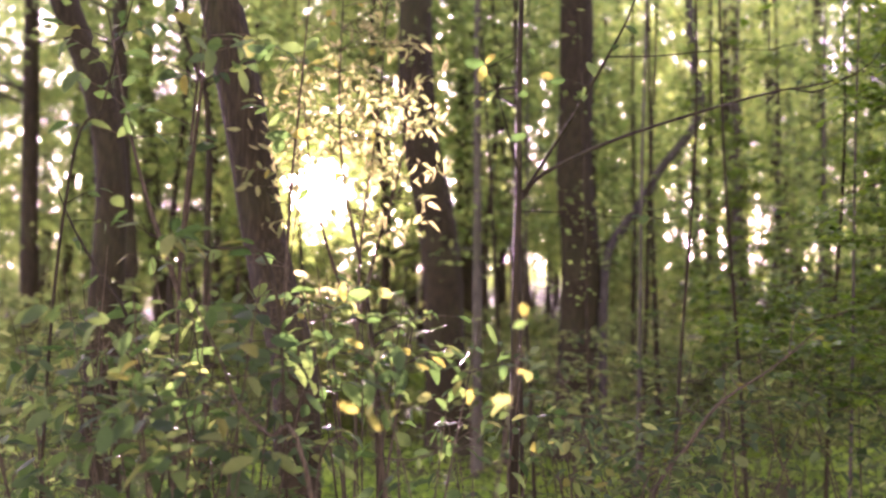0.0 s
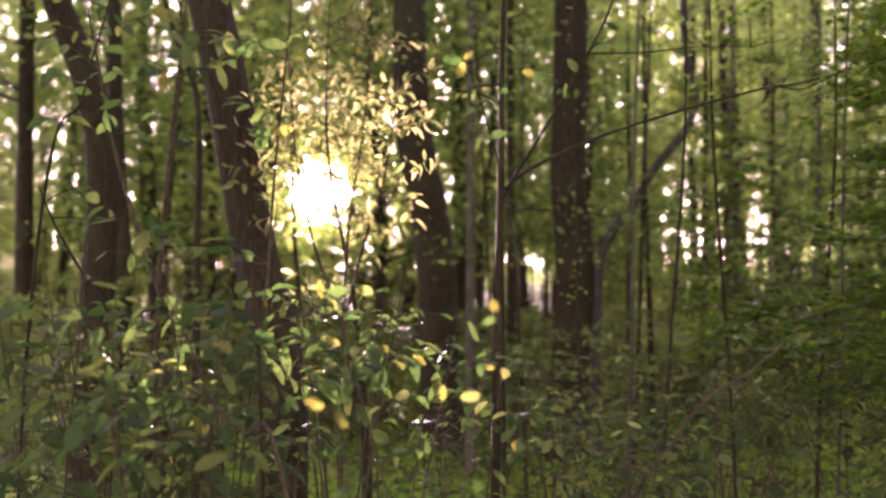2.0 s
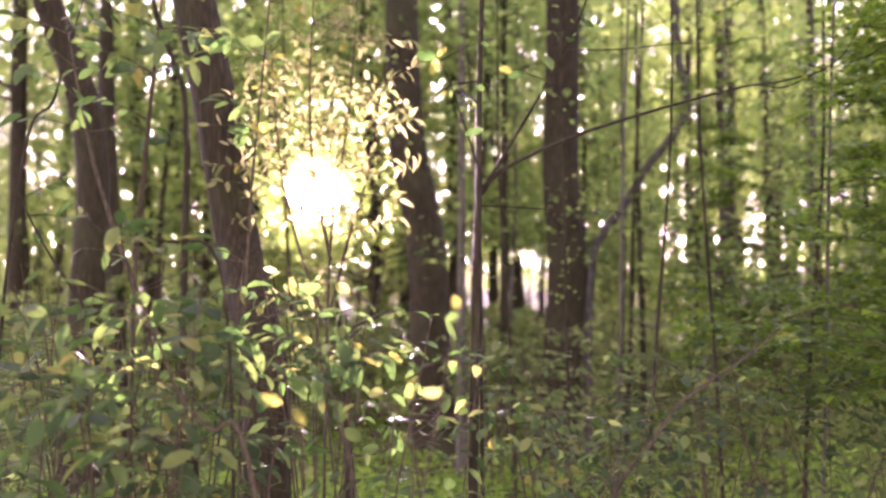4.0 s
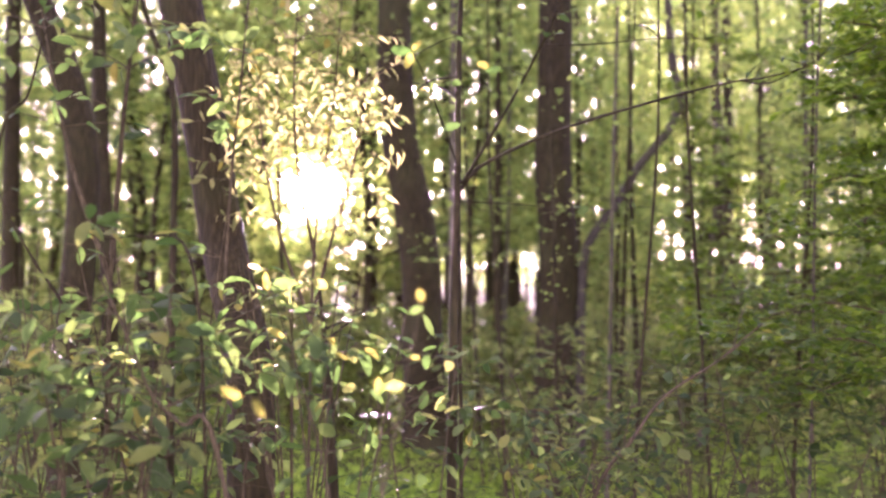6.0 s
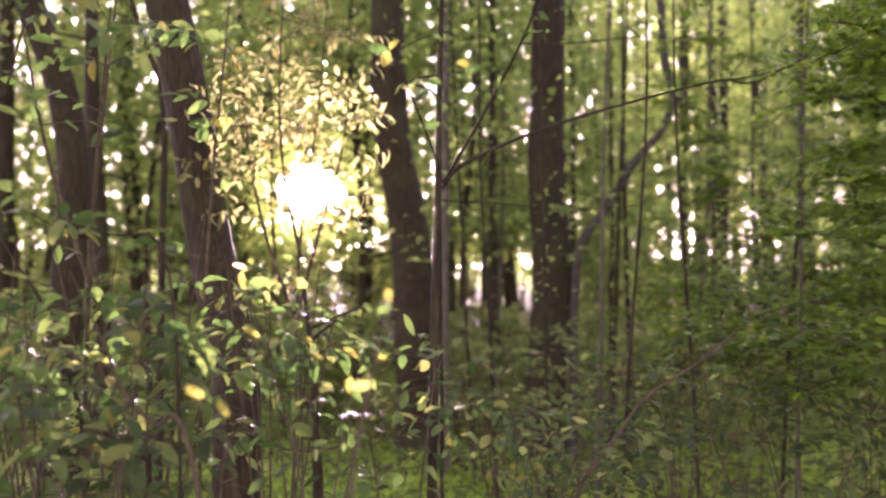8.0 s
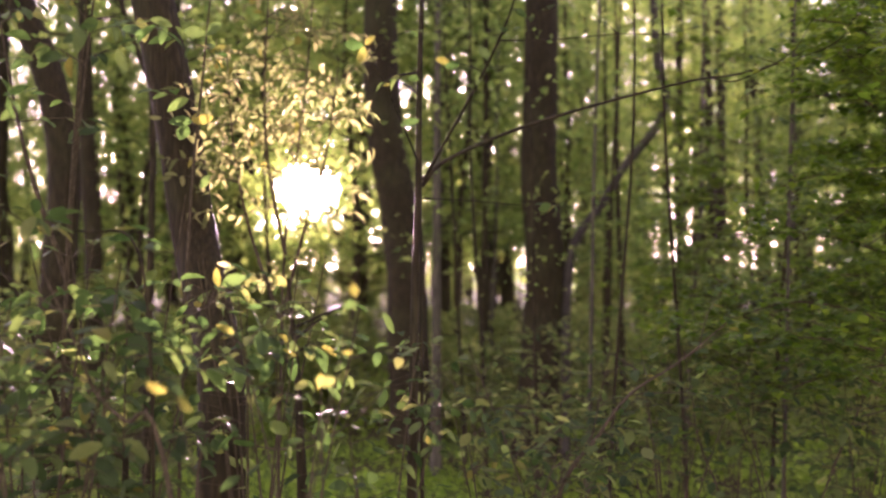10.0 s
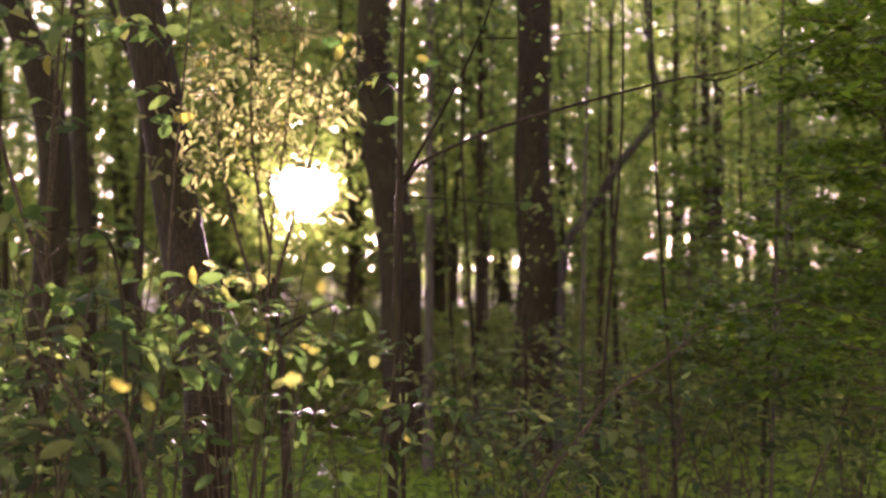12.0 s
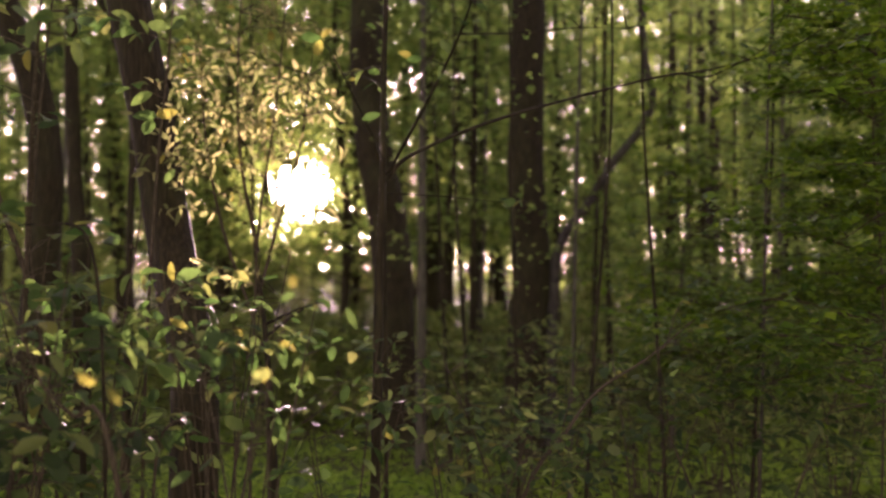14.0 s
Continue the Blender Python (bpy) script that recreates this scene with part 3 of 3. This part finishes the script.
# ================= shrubs and saplings =================
def leafy(name, at, stems, label, category, seed, twigs=14, twig=(0.22, 0.45), size=0.048, objects=200, rest=0, meshes=None, yellow=0.05, low=0.25, flat=0.45,
          stem_r=0.009, group="shrubs", droop=0.0, step=0.045, joined_material=None, level=0.25, bark=None, extra=(), thick=(), shapes=LEAF_SHAPES, simple=False, tilt=0.4):
    """A woody plant: each stem is a list of points; leaves stand alternately along its twigs."""
    rng = random.Random(seed)
    base = Vector((at[0], at[1], ground_z(at[0], at[1])))
    root = thing(name, base, label, category, group)
    meshes = meshes or LEAVES
    spots, wood = [], []
    for number, pts in enumerate(stems):
        line = curve_points([Vector(p) - base for p in pts], 5)
        n = len(line)
        r0 = stem_r * (thick[number] if thick else 1.0)
        v, f = tube(line, [r0 * (1.15 - 0.85 * i / (n - 1)) for i in range(n)], 7, 0.08, seed)
        stem = part("stem", mesh_from("stem", v, f, bark or M_TWIG), root)
        for _ in range(twigs):
            u = low + (1 - low) * rng.random()
            i = min(n - 2, int(u * (n - 1)))
            a = line[i].copy()
            ang = rng.uniform(0, 6.283)
            out = Vector((math.cos(ang), math.sin(ang), rng.gauss(level, 0.22))).normalized()
            length = rng.uniform(*twig)
            side = Vector((-out.y, out.x, 0)).normalized()
            k = [a, a + out * length * 0.5 + Vector((0, 0, 0.04 * length)) + side * rng.gauss(0, 0.05) * length, a + out * length + Vector((0, 0, -droop * length))]
            tw = curve_points(k, 3)
            wood.append(tube(k, [stem_r * 0.3, stem_r * 0.2, stem_r * 0.09], 3) if simple else tube(tw, [stem_r * 0.3 * (1 - 0.7 * j / 6) for j in range(7)], 4))
            m = max(3, int(length / step))
            for j in range(m):
                t = (j + 1) / m
                q = tw[min(5, int(t * 6))].lerp(tw[min(6, int(t * 6) + 1)], (t * 6) % 1.0)
                w = side if j % 2 else -side
                spots.append((q, (out * 0.8 + w * rng.uniform(0.4, 1.0)).normalized(), size * rng.uniform(0.6, 1.2), stem))
            spots.append((tw[-1], out, size * 1.1, stem))
    if wood:
        part("twigwork", mesh_from("twigwork", *joined(wood), bark or M_TWIG), root, kind="stuff")
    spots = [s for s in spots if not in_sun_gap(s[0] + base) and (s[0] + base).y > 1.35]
    rng.shuffle(spots)
    for q, out, s, stem in spots[:objects]:
        pick = LIT_LEAVES if rng.random() < yellow else meshes
        part("leaf", rng.choice(pick), stem, m=leaf_pose(q, out, s, rng, flat))
    for at_leaf, tilt, s, pick in extra:     # single leaves placed to fit the camera's view, faces turned to it
        turn = Matrix.Rotation(rng.gauss(0, 0.25), 4, "Z") @ Matrix.Rotation(-radians(tilt), 4, "Y") @ Matrix.Rotation(radians(90) + rng.gauss(0, 0.35), 4, "X")
        part("leaf", rng.choice(pick), stem, m=Matrix.Translation(Vector(at_leaf) - base) @ turn @ Matrix.Scale(s, 4))
    pieces = []
    for q, out, s, stem in spots[objects:objects + rest]:
        if simple:
            pieces.append(small_leaf(q, s, rng, tilt))
            continue
        m = leaf_pose(q, out, s, rng, flat)
        v, f = rng.choice(shapes)
        pieces.append(([m @ Vector(c) for c in v], f))
    if pieces:
        part("foliage", mesh_from("foliage", *joined(pieces), joined_material or M_FOLIAGE), root, kind="stuff")
    return root


def fan(x, y, h, spread, n, seed, lean=(0.0, 0.0)):
    """Stems of a shrub that rise from one foot and spread outwards."""
    rng = random.Random(seed)
    out = []
    for i in range(n):
        a = 6.283 * (i + rng.random() * 0.7) / n
        r = spread * rng.uniform(0.5, 1.0)
        hh = h * rng.uniform(0.75, 1.05)
        z = ground_z(x, y)
        dx, dy = math.cos(a) * r + lean[0], math.sin(a) * r * 0.7 + lean[1]
        out.append([(x + 0.03 * math.cos(a), y + 0.03 * math.sin(a), z - 0.03), (x + dx * 0.35, y + dy * 0.35, z + (hh - z) * 0.5), (x + dx, y + dy, hh)])
    return out


def shrub(seed, x, y, h, spread, n, size, objects, rest, yellow, low, twigs):
    """A shrub of n stems up to the height h; rest: leaves past the single ones; low: where on the stems the leaves begin."""
    near = y < 3.7
    leafy("shrub", (x, y), fan(x, y, h, spread, n, 200 + seed), "undergrowth shrub with large oval green leaves" if size > 0.068 and near else "green undergrowth shrub with oval leaves on thin twigs", "shrub", 300 + seed,
          twigs=twigs, twig=(0.14, 0.3) if near else (0.22, 0.45), size=size, objects=objects, rest=rest, yellow=yellow, low=low, flat=0.5 if near else 0.3, stem_r=0.0055, droop=0.1, level=0.2 if near else 0.08)


# close to the path
shrub(0, -0.62, 2.46, 1.52, 0.28, 6, 0.072, 120, 0, 0.04, 0.84, 6)
shrub(1, -0.76, 2.7, 1.6, 0.34, 6, 0.074, 180, 0, 0.03, 0.66, 8)
shrub(2, -1.1, 2.95, 1.5, 0.34, 5, 0.07, 130, 0, 0.02, 0.5, 8)
shrub(3, -0.1, 2.75, 1.44, 0.22, 4, 0.058, 84, 0, 0.04, 0.86, 6)
shrub(4, -0.25, 3.05, 1.44, 0.3, 4, 0.06, 90, 0, 0.03, 0.86, 6)
shrub(5, 0.14, 3.2, 1.2, 0.26, 4, 0.055, 110, 0, 0.03, 0.8, 7)
shrub(6, -0.7, 3.35, 1.15, 0.28, 4, 0.066, 140, 20, 0.02, 0.72, 10)
shrub(7, -1.3, 3.6, 1.3, 0.36, 5, 0.072, 140, 60, 0.03, 0.3, 12)
shrub(8, 0.52, 3.5, 1.02, 0.3, 4, 0.056, 110, 20, 0.02, 0.8, 9)
shrub(9, 0.8, 3.9, 1.12, 0.45, 5, 0.064, 170, 60, 0.02, 0.72, 13)
shrub(10, 1.3, 4.3, 1.14, 0.5, 5, 0.066, 180, 20, 0.01, 0.7, 11)
shrub(11, 1.85, 4.4, 1.12, 0.5, 5, 0.068, 180, 20, 0, 0.68, 11)
shrub(12, 2.5, 5.2, 1.25, 0.5, 5, 0.074, 150, 120, 0, 0.45, 16)
shrub(13, -1.9, 4.6, 1.35, 0.45, 5, 0.072, 110, 120, 0.02, 0.35, 14)
shrub(14, -2.5, 5.8, 1.4, 0.5, 5, 0.078, 80, 150, 0.02, 0.3, 16)
shrub(15, 0.72, 6, 0.98, 0.5, 5, 0.07, 80, 120, 0.02, 0.66, 13)
shrub(16, 1.75, 6.2, 1.02, 0.5, 6, 0.074, 80, 180, 0, 0.64, 15)
shrub(30, -0.62, 3.0, 1.62, 0.3, 6, 0.078, 84, 0, 0.05, 0.76, 6)
shrub(31, -0.28, 3.3, 1.5, 0.3, 5, 0.074, 66, 0, 0.04, 0.78, 6)
shrub(32, -1.05, 3.3, 1.65, 0.35, 6, 0.08, 76, 0, 0.03, 0.72, 6)
shrub(27, 1.05, 7.6, 1.12, 0.5, 6, 0.075, 60, 200, 0, 0.45, 13)
shrub(28, 0.6, 8.4, 1.0, 0.5, 6, 0.075, 50, 160, 0, 0.5, 12)
shrub(29, 1.55, 8.3, 1.1, 0.5, 6, 0.078, 50, 200, 0, 0.45, 13)
shrub(17, 2.5, 7.4, 1.1, 0.55, 6, 0.08, 40, 360, 0, 0.5, 22)
shrub(18, 3.2, 6.8, 1.4, 0.55, 6, 0.08, 60, 300, 0, 0.3, 18)
shrub(19, -3.3, 7.6, 1.4, 0.55, 6, 0.08, 60, 300, 0.02, 0.2, 18)
shrub(20, 0.85, 11, 0.9, 0.5, 6, 0.085, 50, 240, 0, 0.2, 18)
shrub(21, 2.15, 11.4, 1.1, 0.55, 6, 0.085, 50, 280, 0, 0.15, 18)
shrub(22, -1.95, 10.8, 0.9, 0.55, 6, 0.085, 50, 260, 0.02, 0.15, 18)
shrub(23, 3.3, 10.4, 1.3, 0.55, 6, 0.085, 50, 300, 0, 0.15, 18)
shrub(24, -0.55, 11.9, 0.8, 0.5, 6, 0.085, 50, 240, 0.02, 0.15, 18)
shrub(25, 1.5, 12.4, 1, 0.5, 6, 0.085, 50, 260, 0, 0.15, 18)
shrub(26, 2.9, 4.5, 1.1, 0.42, 4, 0.07, 100, 80, 0, 0.5, 14)

# undergrowth further back, repeated
BACK_SHRUB = leafy("shrub", (-4.2, 10.5), fan(-4.2, 10.5, 1.5, 0.8, 3, 260), "far green undergrowth shrub with many leaves", "shrub", 361, twigs=32, twig=(0.3, 0.6), size=0.1, objects=0, step=0.028,
                   rest=1400, low=0.15, stem_r=0.01, group="far shrubs", simple=True)
srng = random.Random(91)
for i in range(90):
    y = srng.uniform(11.0, 17) if i % 2 else srng.uniform(18.0, 46)
    x = srng.uniform(-0.5, 0.5) * y
    copy_thing(BACK_SHRUB, pose(x, y, ground_z(x, y) - 0.05, 0, 0, srng.uniform(0, 360)) @ Matrix.Scale(srng.uniform(0.45, 0.8) * (1.0 if i % 2 else 1.9), 4))

for i in range(26):      # low growth along the camera's line to the sun, hiding bright far ground
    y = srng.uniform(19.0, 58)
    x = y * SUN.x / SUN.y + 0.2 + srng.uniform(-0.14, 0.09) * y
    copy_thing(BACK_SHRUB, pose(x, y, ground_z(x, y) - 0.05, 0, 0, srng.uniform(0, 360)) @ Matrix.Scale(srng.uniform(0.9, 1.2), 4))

# sapling with the leaves that glow round the sun
leafy("sapling", (-0.42, 4.6), [[(-0.42, 4.6, -0.3), (-0.40, 4.6, 0.9), (-0.38, 4.6, 1.6), (-0.30, 4.6, 2.2), (-0.24, 4.6, 3.0)],
      [(-0.40, 4.6, 1.2), (-0.30, 4.6, 1.6), (-0.20, 4.6, 1.95), (-0.14, 4.6, 2.4)], [(-0.40, 4.6, 1.2), (-0.54, 4.6, 1.6), (-0.62, 4.6, 2.0), (-0.66, 4.6, 2.5)],
      [(-0.38, 4.6, 1.5), (-0.46, 4.6, 1.9), (-0.48, 4.6, 2.3), (-0.46, 4.6, 2.8)]],
      "thin sapling with small sunlit yellow-green leaves", "sapling", 401, twigs=36, twig=(0.12, 0.36), size=0.055, objects=300, rest=700, shapes=SPRING_SHAPES, yellow=0.04, low=0.42, stem_r=0.008, group="saplings", step=0.03, flat=0.9, meshes=SLEAVES, joined_material=M_SPRINGJOIN)
leafy("sapling", (-0.85, 3.15), [[(-0.85, 3.15, -0.1), (-0.84, 3.14, 1.2), (-0.8, 3.12, 1.8), (-0.72, 3.1, 2.5)], [(-0.83, 3.14, 1.4), (-0.95, 3.1, 1.8), (-1.05, 3.1, 2.3)], [(-0.83, 3.14, 1.5), (-0.72, 2.9, 1.9), (-0.66, 2.8, 2.2)]],
      "thin sapling with loose large green leaves", "sapling", 402, twigs=7, twig=(0.12, 0.3), size=0.07, objects=150, yellow=0.08, low=0.6, stem_r=0.008, group="saplings", step=0.055, flat=0.55)
leafy("sapling", (-0.58, 3.5), [[(-0.58, 3.5, -0.2), (-0.57, 3.5, 1.0), (-0.54, 3.5, 1.7), (-0.50, 3.48, 2.1), (-0.44, 3.45, 2.7)]],
      "slim sapling with a few large glowing leaves", "sapling", 411, twigs=7, twig=(0.1, 0.22), size=0.075, objects=34, yellow=0.12, low=0.6, stem_r=0.007, group="saplings", step=0.06, flat=0.6,
      extra=(((-0.53, 3.48, 1.95), 15, 0.07, LIT_LEAVES), ((-0.53, 3.48, 1.95), 175, 0.085, LEAVES), ((-0.49, 3.47, 2.25), 165, 0.085, LEAVES), ((-0.49, 3.47, 2.25), 40, 0.07, LEAVES), ((-0.50, 3.47, 1.72), 60, 0.06, LEAVES)))
# thin straight sapling: an upright branch, a long reaching one and bare side twigs
leafy("sapling", (0.24, 3.3), [[(0.22, 3.3, -0.15), (0.235, 3.3, 0.9), (0.24, 3.3, 1.33), (0.25, 3.3, 1.72), (0.253, 3.3, 2.09), (0.265, 3.3, 2.5), (0.28, 3.3, 3.2)]],
      "straight thin dark sapling stem with sparse leaves", "sapling", 403, twigs=5, twig=(0.12, 0.3), size=0.05, objects=18, yellow=0.12, low=0.55, stem_r=0.0165, group="saplings", bark=M_BARK)
leafy("sapling", (0.27, 3.36), [[(0.27, 3.36, -0.15), (0.265, 3.36, 0.9), (0.255, 3.33, 1.70), (0.276, 3.28, 1.75), (0.411, 3.1, 1.972), (0.496, 2.95, 2.13), (0.534, 2.78, 2.232), (0.58, 2.65, 2.45)],
      [(0.262, 3.32, 1.72), (0.338, 3.35, 1.805), (0.60, 3.5, 1.937), (0.966, 3.7, 2.071), (1.298, 3.85, 2.173), (1.50, 3.95, 2.218), (1.846, 4.05, 2.328), (2.0, 4.1, 2.42)],
      [(1.36, 3.88, 2.188), (1.481, 3.95, 2.188), (1.60, 3.98, 2.24), (1.736, 4.0, 2.324), (1.812, 4.0, 2.462)],
      [(0.49, 2.96, 2.12), (0.65, 2.97, 2.125), (0.85, 3.0, 2.15), (1.02, 3.0, 2.147)], [(0.262, 3.33, 1.68), (0.45, 3.35, 1.672), (0.7, 3.4, 1.655), (0.93, 3.4, 1.67)],
      [(0.256, 3.3, 1.78), (0.21, 3.08, 1.88), (0.15, 2.82, 2.0), (0.115, 2.72, 2.05)]],
      "long bare forked branch with few leaves", "sapling", 404, twigs=3, twig=(0.06, 0.18), size=0.045, objects=34, yellow=0.05, low=0.6, stem_r=0.0072, group="saplings", bark=M_BARK, thick=(1.0, 0.95, 0.5, 0.36, 0.3, 0.45),
      extra=(((0.115, 2.72, 2.05), 172, 0.068, LEAVES), ((0.118, 2.72, 2.05), 55, 0.038, LIT_LEAVES), ((0.116, 2.72, 2.045), 250, 0.045, LIT_LEAVES), ((0.20, 3.05, 1.88), 20, 0.06, LEAVES), ((0.43, 3.05, 2.0), 80, 0.05, LEAVES), ((0.46, 3.0, 2.07), 110, 0.055, LEAVES)))
leafy("sapling", (-0.28, 4.4), [[(-0.26, 4.4, -0.3), (-0.27, 4.4, 0.44), (-0.28, 4.4, 0.66), (-0.29, 4.4, 0.88), (-0.31, 4.4, 1.13), (-0.34, 4.4, 1.4)]],
      "short dark sapling stem in the undergrowth", "sapling", 406, twigs=5, size=0.05, objects=40, low=0.6, stem_r=0.026, group="saplings", bark=M_BARK)
leafy("sapling", (-0.36, 2.9), [[(-0.36, 2.9, -0.15), (-0.37, 2.9, 0.8), (-0.314, 2.9, 0.998), (-0.228, 2.9, 0.948), (-0.065, 2.9, 0.937), (0.076, 2.9, 1.014), (0.16, 2.9, 1.1)]],
      "arching bare brown twig in the undergrowth", "sapling", 412, twigs=4, twig=(0.05, 0.12), size=0.032, objects=10, yellow=0.2, low=0.7, stem_r=0.0045, group="saplings")
leafy("sapling", (0.55, 3.6), [[(0.5, 3.6, -0.2), (0.74, 3.6, 0.62), (0.88, 3.6, 0.84), (1.0, 3.6, 1.0), (1.18, 3.6, 1.12), (1.35, 3.6, 1.26)]],
      "slanting bare twig in the undergrowth", "sapling", 407, twigs=4, size=0.05, objects=24, low=0.5, stem_r=0.009, group="saplings")
leafy("sapling", (-0.2, 2.4), [[(-0.15, 2.4, -0.05), (-0.33, 2.4, 1.01), (-0.42, 2.4, 1.09), (-0.49, 2.4, 1.16), (-0.54, 2.4, 1.28), (-0.62, 2.4, 1.45)]],
      "slanting twig with large oval leaves", "sapling", 408, twigs=6, size=0.064, objects=40, yellow=0.05, low=0.5, stem_r=0.007, group="saplings")
# bare and half-bare twigs that cross the undergrowth
leafy("sapling", (-1.2, 2.9), [[(-1.2, 2.9, -0.1), (-1.15, 2.9, 1.2), (-1.075, 2.9, 1.836), (-1.0, 2.9, 1.952), (-0.96, 2.9, 2.10), (-0.91, 2.9, 2.265), (-0.86, 2.9, 2.5)]],
      "thin bent dark sapling with few leaves", "sapling", 413, twigs=5, twig=(0.08, 0.2), size=0.05, objects=22, yellow=0.1, low=0.65, stem_r=0.005, group="saplings", bark=M_BARK)
leafy("sapling", (-0.9, 3.4), [[(-0.9, 3.4, -0.2), (-0.93, 3.4, 0.8), (-0.994, 3.4, 1.10), (-1.04, 3.4, 1.207), (-1.092, 3.4, 1.351), (-1.171, 3.4, 1.467), (-1.26, 3.4, 1.62), (-1.32, 3.4, 1.76)]],
      "slanting dark bare twig in the undergrowth", "sapling", 414, twigs=3, twig=(0.06, 0.15), size=0.045, objects=10, low=0.7, stem_r=0.0085, group="saplings", bark=M_BARK)
leafy("sapling", (-0.40, 2.6), [[(-0.40, 2.6, -0.1), (-0.41, 2.6, 1.0), (-0.451, 2.6, 1.488), (-0.576, 2.6, 1.542), (-0.683, 2.6, 1.538), (-0.80, 2.6, 1.60)]],
      "thin twig that bends over level, with green leaves", "sapling", 415, twigs=5, twig=(0.06, 0.16), size=0.06, objects=24, yellow=0.06, low=0.6, stem_r=0.0052, group="saplings", bark=M_BARK)
leafy("sapling", (-0.59, 3.0), [[(-0.59, 3.0, -0.1), (-0.603, 3.0, 0.816), (-0.625, 3.0, 0.894), (-0.775, 3.0, 0.988), (-0.90, 3.0, 1.06)]],
      "broken dark stem that bends sideways", "sapling", 416, twigs=2, twig=(0.06, 0.12), size=0.04, objects=6, low=0.7, stem_r=0.0105, group="saplings", bark=M_BARK)
leafy("sapling", (1.65, 4.3), [[(1.68, 4.3, -0.3), (1.60, 4.3, 0.2), (1.513, 4.3, 0.508), (1.431, 4.3, 0.719), (1.40, 4.3, 0.93), (1.36, 4.3, 1.12)]],
      "slanting pale bare twig in the undergrowth", "sapling", 417, twigs=4, twig=(0.08, 0.2), size=0.045, objects=14, low=0.6, stem_r=0.0065, group="saplings")

# leaves close to the path, some with sunlight put into their yellow colour
leafy("sapling", (0.0, 1.75), [[(0.02, 1.75, -0.05), (-0.02, 1.75, 0.7), (-0.10, 1.76, 1.1), (-0.14, 1.77, 1.25)], [(0.01, 1.75, 0.6), (0.1, 1.83, 1.1), (0.161, 1.92, 1.41)]],
      "thin shoot with leaves tinted bright yellow as if sunlit", "sapling", 409, twigs=0, objects=0, stem_r=0.0032, group="saplings",
      extra=(((-0.150, 1.76, 1.243), 165, 0.038, LIT_LEAVES), ((-0.130, 1.77, 1.235), 300, 0.036, LIT_LEAVES), ((0.161, 1.92, 1.40), 115, 0.03, LIT_LEAVES), ((0.163, 1.92, 1.39), 200, 0.03, LEAVES), ((0.14, 1.88, 1.30), 350, 0.018, LIT_LEAVES), ((0.13, 1.87, 1.25), 190, 0.04, LEAVES)))
leafy("sapling", (0.08, 2.22), [[(0.08, 2.22, -0.05), (0.07, 2.22, 0.8), (0.06, 2.214, 1.21)], [(0.07, 2.24, 0.3), (-0.1, 2.5, 1.0), (-0.265, 2.7, 1.42)]],
      "thin shoot with leaves tinted bright yellow as if sunlit", "sapling", 410, twigs=0, objects=0, stem_r=0.0036, group="saplings",
      extra=(((0.062, 2.214, 1.225), 260, 0.036, LIT_LEAVES), ((-0.267, 2.70, 1.40), 100, 0.052, LIT_LEAVES), ((-0.262, 2.71, 1.405), 25, 0.066, LEAVES), ((-0.21, 2.62, 1.28), 150, 0.05, LIT_LEAVES), ((-0.17, 2.58, 1.2), 20, 0.05, LEAVES)))

# young tree with flat layered boughs of deep green leaves
def layered(x, y, h, reach, seed, objs, rest, size=0.055, short=(9.0, 9.0), twigs=11):
    rng = random.Random(seed)
    z0 = ground_z(x, y)
    stems = [[(x, y, z0 - 0.05), (x + 0.03, y, h * 0.4), (x - 0.02, y, h * 0.75), (x + 0.05, y, h)]]
    n = 14 if h < 4 else 18
    for i in range(n):
        z = 0.75 + (h - 0.95) * i / (n - 1)
        a = math.pi + rng.uniform(-1.0, 1.0) if i % 4 else rng.uniform(-1.2, 1.2)
        r = reach * rng.uniform(0.7, 1.05) * (1.1 - 0.35 * i / n)
        if short[0] < z < short[1]:
            r *= 0.4
        dx, dy = math.cos(a) * r, math.sin(a) * r * 0.8
        stems.append([(x, y, z), (x + dx * 0.5, y + dy * 0.5, z + 0.10), (x + dx, y + dy, z + rng.uniform(-0.05, 0.1))])
    leafy("young_tree", (x, y), stems, "young tree with flat layered boughs of deep green leaves", "tree", seed, twigs=twigs, twig=(0.2, 0.48), size=size, objects=objs, rest=rest, meshes=DLEAVES, yellow=0.0,
          low=0.15, flat=0.25, stem_r=0.006, group="layered young trees", level=0.02, joined_material=M_DARKJOIN, simple=True, step=0.024, tilt=0.28)


M_DARKJOIN = leaf_material("foliage_deep_green", False, DFACE, DBACK, 0.4, 0.42)
layered(2.4, 4.5, 2.9, 1.1, 501, 240, 5200, 0.052, (1.5, 1.8), 24)
layered(3.0, 5.6, 3.4, 1.1, 502, 160, 6000, 0.055, (1.5, 1.95), 26)
layered(2.3, 6.4, 1.5, 0.9, 503, 120, 2200, 0.055)
layered(3.7, 7.2, 3.6, 1.1, 504, 80, 6000, 0.06, twigs=26)
layered(2.3, 3.6, 2.7, 0.7, 505, 100, 1200, 0.05)
layered(4.0, 6.8, 4.3, 1.2, 506, 60, 6500, 0.06, twigs=26)
layered(4.5, 8.2, 4.6, 1.3, 507, 40, 6500, 0.066, twigs=26)
layered(5.4, 9.4, 5.2, 1.3, 508, 30, 6000, 0.07, twigs=26)
layered(3.05, 8.6, 2.7, 1.15, 509, 60, 2600, 0.06, twigs=16)
layered(2.75, 9.2, 3.7, 0.95, 510, 60, 2600, 0.06, twigs=14)
